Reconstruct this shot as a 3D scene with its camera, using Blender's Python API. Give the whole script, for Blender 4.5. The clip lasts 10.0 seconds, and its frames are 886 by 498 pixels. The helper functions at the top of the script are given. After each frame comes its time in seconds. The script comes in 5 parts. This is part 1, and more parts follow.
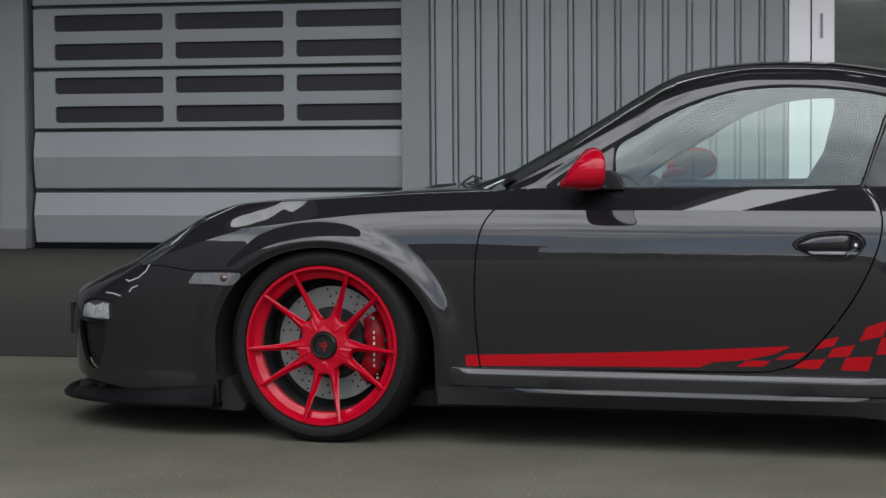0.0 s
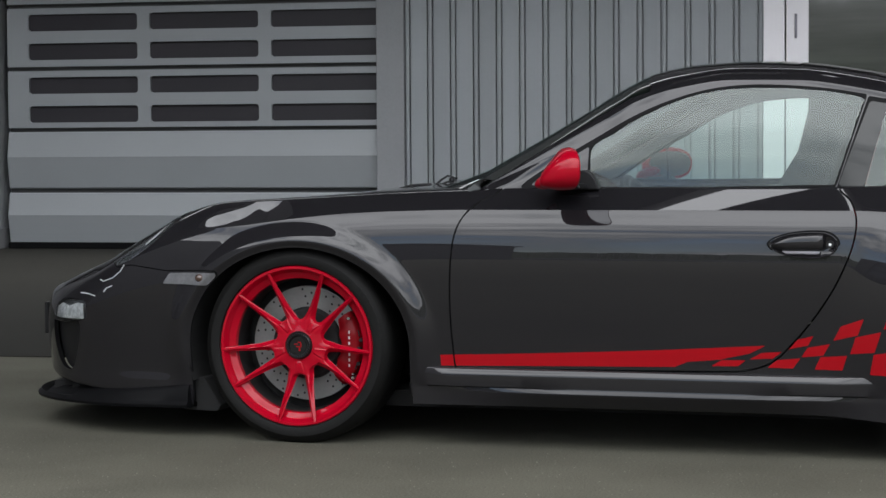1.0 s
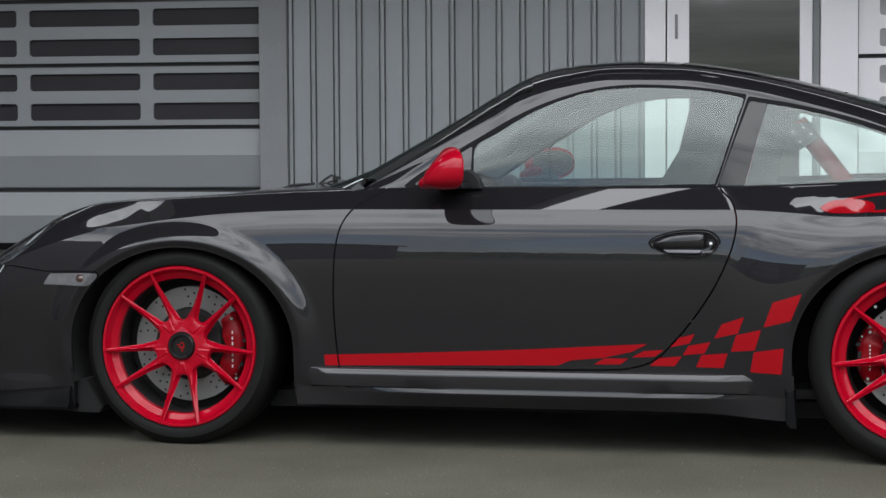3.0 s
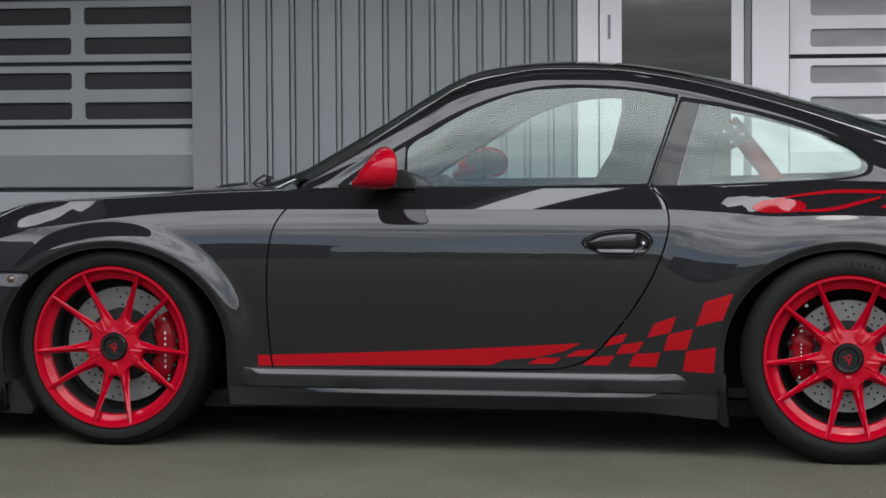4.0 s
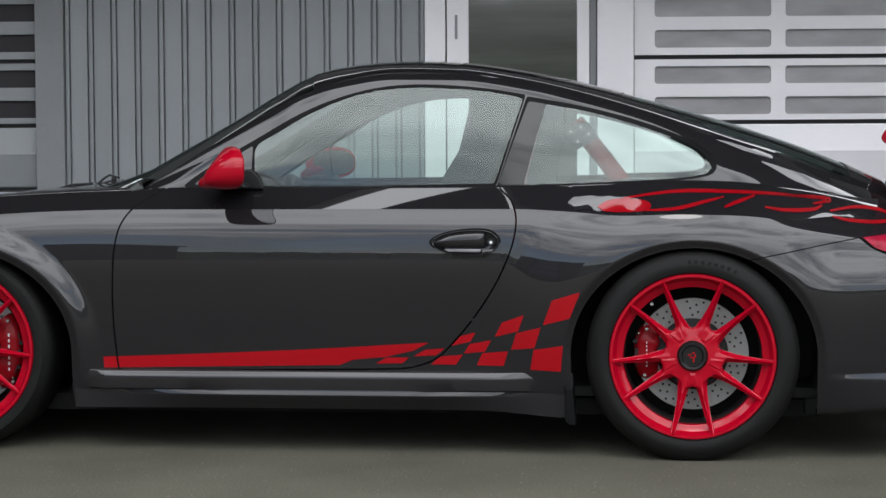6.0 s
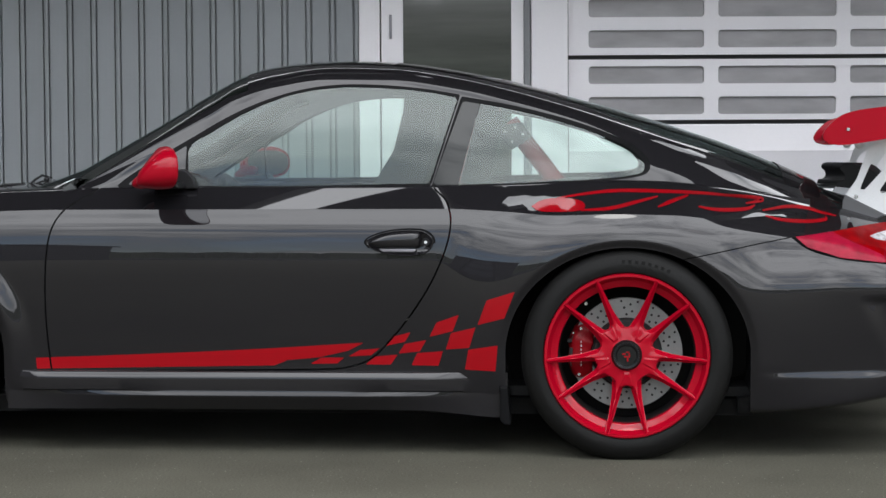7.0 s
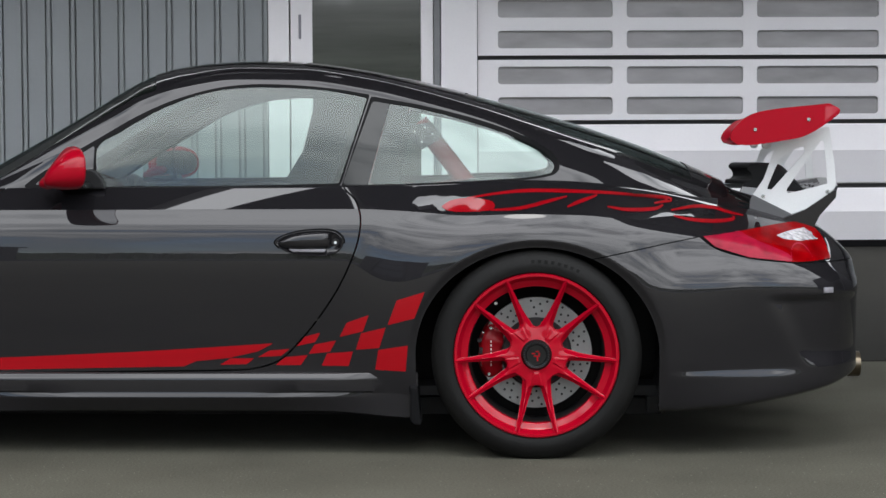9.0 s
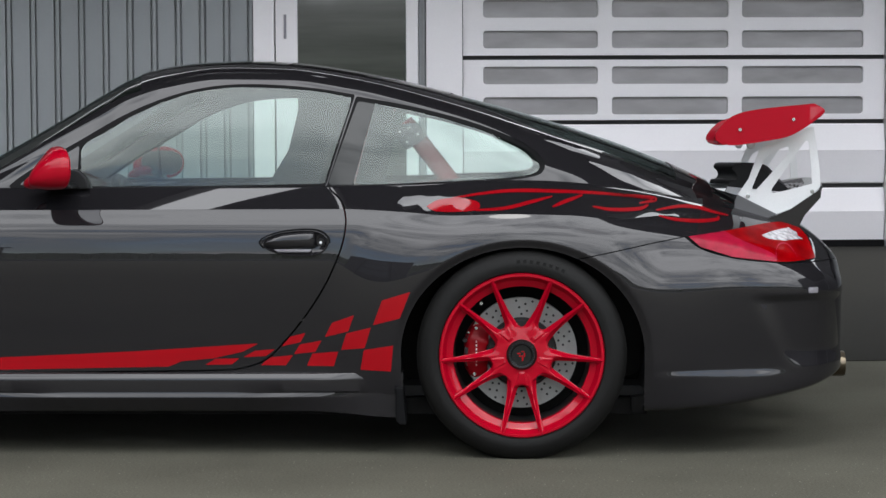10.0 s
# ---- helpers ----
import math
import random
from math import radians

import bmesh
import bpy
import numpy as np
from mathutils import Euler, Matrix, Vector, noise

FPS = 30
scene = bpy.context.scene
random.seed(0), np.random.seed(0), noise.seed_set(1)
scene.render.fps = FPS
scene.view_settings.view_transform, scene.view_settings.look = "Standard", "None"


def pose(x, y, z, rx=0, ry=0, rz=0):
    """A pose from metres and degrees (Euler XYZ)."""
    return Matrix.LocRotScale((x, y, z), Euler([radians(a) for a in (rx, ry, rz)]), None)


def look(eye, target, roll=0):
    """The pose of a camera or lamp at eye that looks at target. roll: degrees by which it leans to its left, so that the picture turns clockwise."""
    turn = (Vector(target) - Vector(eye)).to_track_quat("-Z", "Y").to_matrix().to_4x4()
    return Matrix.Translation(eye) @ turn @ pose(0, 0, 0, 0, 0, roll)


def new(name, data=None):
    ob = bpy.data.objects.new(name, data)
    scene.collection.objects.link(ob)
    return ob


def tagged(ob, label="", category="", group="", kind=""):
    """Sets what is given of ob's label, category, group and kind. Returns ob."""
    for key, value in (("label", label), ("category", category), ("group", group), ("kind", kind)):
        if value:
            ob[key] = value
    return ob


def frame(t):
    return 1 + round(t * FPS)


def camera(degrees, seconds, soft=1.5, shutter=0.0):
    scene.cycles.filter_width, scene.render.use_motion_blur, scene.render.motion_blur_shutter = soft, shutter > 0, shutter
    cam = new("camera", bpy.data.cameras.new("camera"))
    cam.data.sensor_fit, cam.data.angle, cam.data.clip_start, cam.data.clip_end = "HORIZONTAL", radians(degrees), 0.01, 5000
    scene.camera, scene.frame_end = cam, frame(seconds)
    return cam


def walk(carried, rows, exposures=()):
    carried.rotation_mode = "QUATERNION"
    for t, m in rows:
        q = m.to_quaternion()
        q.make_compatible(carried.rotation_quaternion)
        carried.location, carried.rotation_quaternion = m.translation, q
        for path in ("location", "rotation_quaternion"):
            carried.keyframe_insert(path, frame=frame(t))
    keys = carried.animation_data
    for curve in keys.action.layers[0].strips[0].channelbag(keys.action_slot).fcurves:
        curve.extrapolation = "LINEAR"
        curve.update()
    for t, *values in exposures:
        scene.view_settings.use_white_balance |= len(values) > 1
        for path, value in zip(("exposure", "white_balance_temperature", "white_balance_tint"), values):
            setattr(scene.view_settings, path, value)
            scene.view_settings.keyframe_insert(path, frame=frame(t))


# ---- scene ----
# ---- camera: it stands on its tripod and pans along the car ----
EYE = 0.962
cam = camera(24.57, 10.0, soft=1.5)
ROWS = [
    (0.0, 12.533, -2.800, -0.340),
    (0.5, 12.287, -2.803, -0.339),
    (1.0, 11.831, -2.808, -0.336),
    (1.5, 11.149, -2.815, -0.332),
    (2.0, 10.413, -2.822, -0.328),
    (2.5, 9.501, -2.831, -0.322),
    (4.0, 6.679, -2.855, -0.305),
    (4.5, 5.695, -2.862, -0.299),
    (5.0, 4.552, -2.870, -0.292),
    (5.5, 3.507, -2.877, -0.286),
    (6.0, 2.395, -2.883, -0.279),
    (7.5, -0.230, -2.896, -0.264),
    (8.0, -0.968, -2.899, -0.259),
    (8.5, -1.544, -2.901, -0.256),
    (9.0, -1.985, -2.903, -0.253),
    (9.5, -2.280, -2.904, -0.251),
    (10.0, -2.400, -2.904, -0.250),
]
walk(cam, [(t, pose(0, 0, EYE, 90 + pitch, 0, yaw) @ pose(0, 0, 0, 0, 0, roll)) for t, yaw, pitch, roll in ROWS])

# ---- light: a bright overcast day ----
scene.view_settings.exposure = -0.06
world = bpy.data.worlds.new("world")
scene.world = world
world.use_nodes = True
wn, wl = world.node_tree.nodes, world.node_tree.links
background = wn["Background"]
sky = wn.new("ShaderNodeTexSky")
sky.sky_type, sky.sun_disc = "NISHITA", False
sky.sun_elevation, sky.sun_rotation = radians(55), radians(160)
# a layer of broken cloud over the blue
coord = wn.new("ShaderNodeTexCoord")
stretch = wn.new("ShaderNodeMapping")
stretch.inputs["Scale"].default_value = (1.4, 1.4, 2.4)
wl.new(coord.outputs["Generated"], stretch.inputs["Vector"])
cloud = wn.new("ShaderNodeTexNoise")
cloud.inputs["Scale"].default_value, cloud.inputs["Detail"].default_value, cloud.inputs["Roughness"].default_value = 2.6, 10.0, 0.63
wl.new(stretch.outputs["Vector"], cloud.inputs["Vector"])
cover = wn.new("ShaderNodeValToRGB")
cover.color_ramp.elements[0].position, cover.color_ramp.elements[1].position = 0.40, 0.52
height = wn.new("ShaderNodeSeparateXYZ")
wl.new(coord.outputs["Generated"], height.inputs["Vector"])
deck = wn.new("ShaderNodeMath")
deck.operation = "MULTIPLY_ADD"
deck.inputs[1].default_value = 0.16
wl.new(height.outputs["Z"], deck.inputs[0])
wl.new(cloud.outputs["Fac"], deck.inputs[2])
wl.new(deck.outputs[0], cover.inputs["Fac"])
tone = wn.new("ShaderNodeValToRGB")
tone.color_ramp.elements[0].position, tone.color_ramp.elements[1].position = 0.47, 0.66
tone.color_ramp.elements[0].color, tone.color_ramp.elements[1].color = (3.85, 4.08, 4.40, 1), (11.4, 11.65, 12.15, 1)
wl.new(deck.outputs[0], tone.inputs["Fac"])
blend = wn.new("ShaderNodeMix")
blend.data_type = "RGBA"
wl.new(cover.outputs["Color"], blend.inputs["Factor"])
wl.new(sky.outputs["Color"], blend.inputs["A"])
wl.new(tone.outputs["Color"], blend.inputs["B"])
vault = wn.new("ShaderNodeMapRange")
vault.inputs["From Min"].default_value, vault.inputs["From Max"].default_value = 0.0, 1.0
vault.inputs["To Min"].default_value, vault.inputs["To Max"].default_value = 1.05, 1.9
wl.new(height.outputs["Z"], vault.inputs["Value"])
dome = wn.new("ShaderNodeVectorMath")
dome.operation = "SCALE"
wl.new(blend.outputs["Result"], dome.inputs[0])
wl.new(vault.outputs["Result"], dome.inputs["Scale"])
wl.new(dome.outputs["Vector"], background.inputs["Color"])
background.inputs["Strength"].default_value = 0.28
sun_data = bpy.data.lights.new("sun", "SUN")
sun_data.energy, sun_data.angle, sun_data.color = 0.8, radians(20), (1.0, 0.97, 0.92)
sun = new("sun", sun_data)
sun.matrix_world = look((0, 0, 20), (0.8, 7, 0))


# ---- materials ----
def material(name, color, rough=0.5, metal=0.0, grain=0.0, grain_scale=40.0, stain=0.0, stain_scale=1.5, bump=0.0, coat=0.0, coat_rough=0.03, spec=0.5, per_piece=0.0, stretch=None):
    """Principled surface with variation at two scales, and fine relief."""
    m = bpy.data.materials.new(name)
    m.use_nodes = True
    n, l = m.node_tree.nodes, m.node_tree.links
    b = n["Principled BSDF"]
    b.inputs["Base Color"].default_value = (*color, 1)
    b.inputs["Roughness"].default_value = rough
    b.inputs["Metallic"].default_value = metal
    b.inputs["Specular IOR Level"].default_value = spec
    b.inputs["Coat Weight"].default_value = coat
    b.inputs["Coat Roughness"].default_value = coat_rough
    at = n.new("ShaderNodeTexCoord")
    fine = n.new("ShaderNodeTexNoise")
    fine.inputs["Scale"].default_value, fine.inputs["Detail"].default_value = grain_scale, 6
    l.new(at.outputs["Object"], fine.inputs["Vector"])
    if grain or stain or per_piece:
        broad = n.new("ShaderNodeTexNoise")
        broad.inputs["Scale"].default_value, broad.inputs["Detail"].default_value = stain_scale, 5
        if stretch:
            spread = n.new("ShaderNodeMapping")
            spread.inputs["Scale"].default_value = stretch
            l.new(at.outputs["Object"], spread.inputs["Vector"])
            l.new(spread.outputs["Vector"], broad.inputs["Vector"])
        else:
            l.new(at.outputs["Object"], broad.inputs["Vector"])
        total = None
        for source, amount in ((fine.outputs["Fac"], grain), (broad.outputs["Fac"], stain)):
            scaled = n.new("ShaderNodeMath")
            scaled.operation = "MULTIPLY_ADD"
            scaled.inputs[1].default_value, scaled.inputs[2].default_value = 2 * amount, -amount
            l.new(source, scaled.inputs[0])
            if total is None:
                total = scaled.outputs[0]
            else:
                plus = n.new("ShaderNodeMath")
                l.new(total, plus.inputs[0])
                l.new(scaled.outputs[0], plus.inputs[1])
                total = plus.outputs[0]
        if per_piece:
            info = n.new("ShaderNodeObjectInfo")
            own = n.new("ShaderNodeMath")
            own.operation = "MULTIPLY_ADD"
            own.inputs[1].default_value, own.inputs[2].default_value = 2 * per_piece, -per_piece
            l.new(info.outputs["Random"], own.inputs[0])
            plus = n.new("ShaderNodeMath")
            l.new(total, plus.inputs[0])
            l.new(own.outputs[0], plus.inputs[1])
            total = plus.outputs[0]
        value = n.new("ShaderNodeMath")
        value.inputs[1].default_value = 1.0
        l.new(total, value.inputs[0])
        shade = n.new("ShaderNodeHueSaturation")
        shade.inputs["Color"].default_value = (*color, 1)
        l.new(value.outputs[0], shade.inputs["Value"])
        l.new(shade.outputs["Color"], b.inputs["Base Color"])
    if bump:
        relief = n.new("ShaderNodeBump")
        relief.inputs["Strength"].default_value, relief.inputs["Distance"].default_value = 1.0, bump
        l.new(fine.outputs["Fac"], relief.inputs["Height"])
        l.new(relief.outputs["Normal"], b.inputs["Normal"])
    return m


def glass(name, color, rough=0.0, clear=0.9):
    """Thin pane: a clear sheet that also mirrors."""
    m = bpy.data.materials.new(name)
    m.use_nodes = True
    n, l = m.node_tree.nodes, m.node_tree.links
    n.remove(n["Principled BSDF"])
    see, shine, mix, edge = n.new("ShaderNodeBsdfTransparent"), n.new("ShaderNodeBsdfGlossy"), n.new("ShaderNodeMixShader"), n.new("ShaderNodeFresnel")
    see.inputs["Color"].default_value = (*color, 1)
    shine.inputs["Roughness"].default_value = rough
    shine.inputs["Color"].default_value = (*[0.4 + 0.6 * c / max(color) for c in color], 1)
    edge.inputs["IOR"].default_value = clear
    l.new(edge.outputs["Fac"], mix.inputs["Fac"])
    l.new(see.outputs["BSDF"], mix.inputs[1])
    l.new(shine.outputs["BSDF"], mix.inputs[2])
    l.new(mix.outputs["Shader"], n["Material Output"].inputs["Surface"])
    return m


PAINT = material("graphite car paint", (0.0114, 0.0107, 0.0123), rough=0.5, spec=0.03, coat=1.0, coat_rough=0.012)
RED = material("red lacquer", (0.34, 0.0008, 0.012), rough=0.4, spec=0.04, coat=0.55, coat_rough=0.02)
RED_FILM = material("red film", (0.29, 0.0012, 0.006), rough=0.45, spec=0.05, coat=0.6, coat_rough=0.03)
RED_CALIPER = material("red enamel", (0.20, 0.002, 0.006), rough=0.45, spec=0.15, coat=0.08, coat_rough=0.15, grain=0.1, grain_scale=60)
TYRE = material("tyre rubber", (0.0050, 0.0049, 0.0046), spec=0.2, rough=0.6, grain=0.35, grain_scale=80, stain=0.5, stain_scale=9, bump=0.0009)
RUBBER = material("black rubber trim", (0.004, 0.004, 0.0045), spec=0.1, rough=0.5)
PLASTIC = material("black plastic", (0.008, 0.008, 0.009), spec=0.3, rough=0.42, grain=0.1, grain_scale=150)
LINER = material("wheel arch felt", (0.006, 0.006, 0.006), rough=0.95)
DISC = material("drilled ceramic disc", (0.20, 0.205, 0.20), rough=0.42, metal=0.6, grain=0.12, grain_scale=120, stain=0.1, stain_scale=12)
HOLE = material("drilled hole", (0.012, 0.012, 0.012), rough=0.9)
ALU = material("brushed aluminium", (0.74, 0.75, 0.76), rough=0.42, metal=0.4, grain=0.06, grain_scale=200)
DARK_ALU = material("dark grey metal", (0.10, 0.10, 0.105), rough=0.45, metal=0.3)
STEEL = material("steel", (0.5, 0.5, 0.5), rough=0.25, metal=1.0)
CARBON = material("black carbon", (0.007, 0.007, 0.0075), rough=0.3, spec=0.2, coat=0.45, grain=0.3, grain_scale=300)
SEAT = material("black seat cloth", (0.02, 0.02, 0.021), rough=0.85, grain=0.25, grain_scale=120)
WHITE_PAINT = material("white lettering", (0.55, 0.52, 0.52), rough=0.5)
CABIN = material("cabin trim", (0.018, 0.018, 0.019), rough=0.8, grain=0.15, grain_scale=80)
HEADLINER = material("grey headliner", (0.07, 0.075, 0.075), rough=0.9)
GLASS = glass("tinted window glass", (0.82, 0.94, 0.89), rough=0.08, clear=1.67)
SCREEN_GLASS = glass("dark tinted windscreen glass", (0.22, 0.27, 0.26), clear=1.6)
BARREL = material("black rim barrel", (0.006, 0.006, 0.006), rough=0.6)
LAMP_GLASS = glass("clear lamp glass", (0.9, 0.92, 0.92), clear=1.65)
CHROME = material("chrome", (0.75, 0.75, 0.77), rough=0.08, metal=1.0)
TAIL_RED = material("red lamp lens", (0.23, 0.0002, 0.0016), rough=0.3, spec=0.02, coat=0.06, coat_rough=0.02, stain=0.6, stain_scale=20)
TAIL_CLEAR = material("clear lamp lens", (0.62, 0.60, 0.62), rough=0.25, metal=0.35, grain=1.3, grain_scale=70, coat=0.4, bump=0.004)
ASPHALT = material("worn grey asphalt", (0.091, 0.088, 0.069), rough=0.92, spec=0.15, grain=0.6, grain_scale=130, stain=0.40, stain_scale=1.7, bump=0.0025)
# darker paving beyond a joint, its colour deepened further for shade by the hall
DARK_SHADED_ASPHALT = material("dark asphalt deepened for shade", (0.0175, 0.0169, 0.0140), rough=0.9, spec=0.15, grain=0.45, grain_scale=60, stain=0.25, stain_scale=0.5, bump=0.005)
MARKER_LENS = material("smoked clear lens", (0.17, 0.17, 0.18), rough=0.2, metal=0.3, grain=0.4, grain_scale=70, coat=0.9)
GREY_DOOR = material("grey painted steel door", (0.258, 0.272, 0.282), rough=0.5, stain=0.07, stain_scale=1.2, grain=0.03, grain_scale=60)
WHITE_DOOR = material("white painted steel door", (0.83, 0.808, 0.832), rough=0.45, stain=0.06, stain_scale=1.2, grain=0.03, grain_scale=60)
CLAD = material("grey sheet cladding", (0.260, 0.276, 0.288), rough=0.5, metal=0.2, stain=0.08, stain_scale=1.0, grain=0.04, grain_scale=40, per_piece=0.05)
CONCRETE = material("grey rendered wall", (0.22, 0.225, 0.235), rough=0.8, stain=0.1, grain=0.08, grain_scale=50, bump=0.001)
SEAL = material("dark door seal", (0.075, 0.076, 0.078), rough=0.8)
PANE_DARK = material("dark acrylic pane", (0.036, 0.034, 0.038), rough=0.35, spec=0.2, stain=0.2, stain_scale=0.8)
# broad mottling is painted in place of the reflections on these panes
PANE_GREY = material("grey acrylic pane with painted reflections", (0.30, 0.29, 0.30), rough=0.2, stain=0.5, stain_scale=1.8, stretch=(1.0, 1.0, 3.0))
CANOPY = material("dark soffit of unseen roofs", (0.018, 0.018, 0.019), rough=0.9, grain=0.2, grain_scale=3)
GRIT = material("pale grit", (0.17, 0.16, 0.13), rough=0.9, stain=0.6, stain_scale=3)
PLINTH = material("grey concrete", (0.15, 0.15, 0.155), rough=0.85, stain=0.15, grain=0.1, grain_scale=40)
HINGE = material("grey hinge", (0.30, 0.29, 0.32), rough=0.4, metal=0.4)
HALL = material("dark grey cladding", (0.055, 0.056, 0.060), rough=0.7, grain=0.2, grain_scale=2, stain=0.2, stain_scale=0.3)
HALL_LIGHT = material("grey hall cladding", (0.13, 0.13, 0.135), rough=0.7, grain=0.2, grain_scale=2, stain=0.2, stain_scale=0.3)
HALL_GLASS = material("grey hall window", (0.16, 0.17, 0.19), rough=0.1, spec=0.6)
HILL = material("wooded hillside", (0.070, 0.082, 0.058), rough=0.95, grain=0.5, grain_scale=0.4, stain=0.4, stain_scale=0.05)
# stretched tone stands in for the streaks mirrored in this pane
DOOR_GLASS = material("dark door glass with painted reflections", (0.042, 0.046, 0.041), rough=0.12, spec=0.6, coat=0.5, stain=1.1, stain_scale=1.2, stretch=(0.5, 1.0, 6.0))


# ---- building blocks ----
def link(name, mesh, mat, parent=None, label=""):
    ob = new(name, mesh)
    mesh.materials.append(mat)
    if parent is not None:
        ob.parent = parent
    return tagged(ob, label=label)


def part(name, bm, mat, parent=None, label="", smooth=False):
    """A bmesh as one mesh object under a thing or a part."""
    bmesh.ops.recalc_face_normals(bm, faces=bm.faces)
    mesh = bpy.data.meshes.new(name)
    bm.to_mesh(mesh)
    bm.free()
    if smooth:
        mesh.shade_smooth()
        mesh.set_sharp_from_angle(angle=radians(35))
    return link(name, mesh, mat, parent, label)


def box(bm, x0, x1, y0, y1, z0, z1, bevel=0.0):
    r = bmesh.ops.create_cube(bm, size=1.0, matrix=Matrix.LocRotScale(((x0 + x1) / 2, (y0 + y1) / 2, (z0 + z1) / 2), None, (abs(x1 - x0), abs(y1 - y0), abs(z1 - z0))))
    if bevel:
        edges = {e for v in r["verts"] for e in v.link_edges}
        bmesh.ops.bevel(bm, geom=list(edges), offset=bevel, segments=2, profile=0.5, affect="EDGES")
    return bm


def boxed(*a, bevel=0.0):
    return box(bmesh.new(), *a, bevel=bevel)


def prism(points, depth0, depth1, bevel=0.0, axis="y"):
    """A polygon in (x, z) drawn out along y from depth0 to depth1."""
    bm = bmesh.new()
    low = [bm.verts.new((x, depth0, z)) for x, z in points]
    high = [bm.verts.new((x, depth1, z)) for x, z in points]
    bm.faces.new(low)
    bm.faces.new(high[::-1])
    for i in range(len(points)):
        j = (i + 1) % len(points)
        bm.faces.new((low[i], low[j], high[j], high[i]))
    if bevel:
        bmesh.ops.bevel(bm, geom=[e for e in bm.edges], offset=bevel, segments=2, profile=0.5, affect="EDGES")
    return bm


def lathe(profile, steps=72, bm=None):
    """Turn a profile of (radius, y) round the y axis."""
    bm = bm or bmesh.new()
    rings = []
    for r, y in profile:
        rings.append([bm.verts.new((r * math.cos(2 * math.pi * k / steps), y, r * math.sin(2 * math.pi * k / steps))) for k in range(steps)])
    for a, b in zip(rings, rings[1:]):
        for k in range(steps):
            j = (k + 1) % steps
            bm.faces.new((a[k], a[j], b[j], b[k]))
    return bm


def tube(points, radius, name, mat, parent, label=""):
    """A round bar through the points."""
    c = bpy.data.curves.new(name, "CURVE")
    c.dimensions, c.bevel_depth, c.bevel_resolution, c.use_fill_caps = "3D", radius, 4, True
    s = c.splines.new("POLY")
    s.points.add(len(points) - 1)
    for p, q in zip(s.points, points):
        p.co = (*q, 1)
    holder = bpy.data.objects.new("holder", c)
    mesh = bpy.data.meshes.new_from_object(holder)
    bpy.data.objects.remove(holder)
    mesh.name = name
    mesh.shade_smooth()
    return link(name, mesh, mat, parent, label)


# ---- the setting ----
WALL = 18.8


def build_ground():
    bm = bmesh.new()
    for x0, x1, y0, y1 in ((-400, 400, -400, 600),):
        bmesh.ops.create_grid(bm, x_segments=8, y_segments=8, size=1.0, matrix=Matrix.LocRotScale(((x0 + x1) / 2, (y0 + y1) / 2, 0), None, ((x1 - x0) / 2, (y1 - y0) / 2, 1)))
    tagged(part("ground", bm, ASPHALT), label="worn grey asphalt yard with fine stone grain", category="ground", kind="structure")
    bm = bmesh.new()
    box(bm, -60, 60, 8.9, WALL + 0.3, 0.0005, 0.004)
    tagged(part("apron", bm, DARK_SHADED_ASPHALT), label="darker asphalt apron before the hall, colour deepened for shade", category="apron", kind="structure")


def build_grit():
    """Loose grit on the asphalt before the car."""
    rng = random.Random(5)
    verts, faces = [], []
    for _ in range(2200):
        x, y, s = rng.uniform(-3.2, 3.2), rng.uniform(4.3, 6.4), rng.uniform(0.0008, 0.0024)
        k = len(verts)
        for dx, dy, dz in ((1, 0, 0), (0, 1, 0), (-1, 0, 0), (0, -1, 0), (0, 0, 0.9)):
            verts.append((x + dx * s * rng.uniform(0.7, 1.3), y + dy * s * rng.uniform(0.7, 1.3), dz * s))
        faces += [(k, k + 1, k + 4), (k + 1, k + 2, k + 4), (k + 2, k + 3, k + 4), (k + 3, k, k + 4)]
    mesh = bpy.data.meshes.new("grit")
    mesh.from_pydata(verts, [], faces)
    tagged(link("grit", mesh, GRIT), label="pale loose grit on the asphalt", category="grit", kind="stuff")


SEAMS = [0.035, 0.575, 1.175, 1.775, 2.39, 2.995, 3.6]


def rounded_slot(x0, x1, z0, z1, r):
    pts = []
    for cx, cz, a0 in ((x1 - r, z1 - r, 0), (x0 + r, z1 - r, 90), (x0 + r, z0 + r, 180), (x1 - r, z0 + r, 270)):
        for k in range(4):
            a = radians(a0 + 30 * k)
            pts.append((cx + r * math.cos(a), cz + r * math.sin(a)))
    return pts


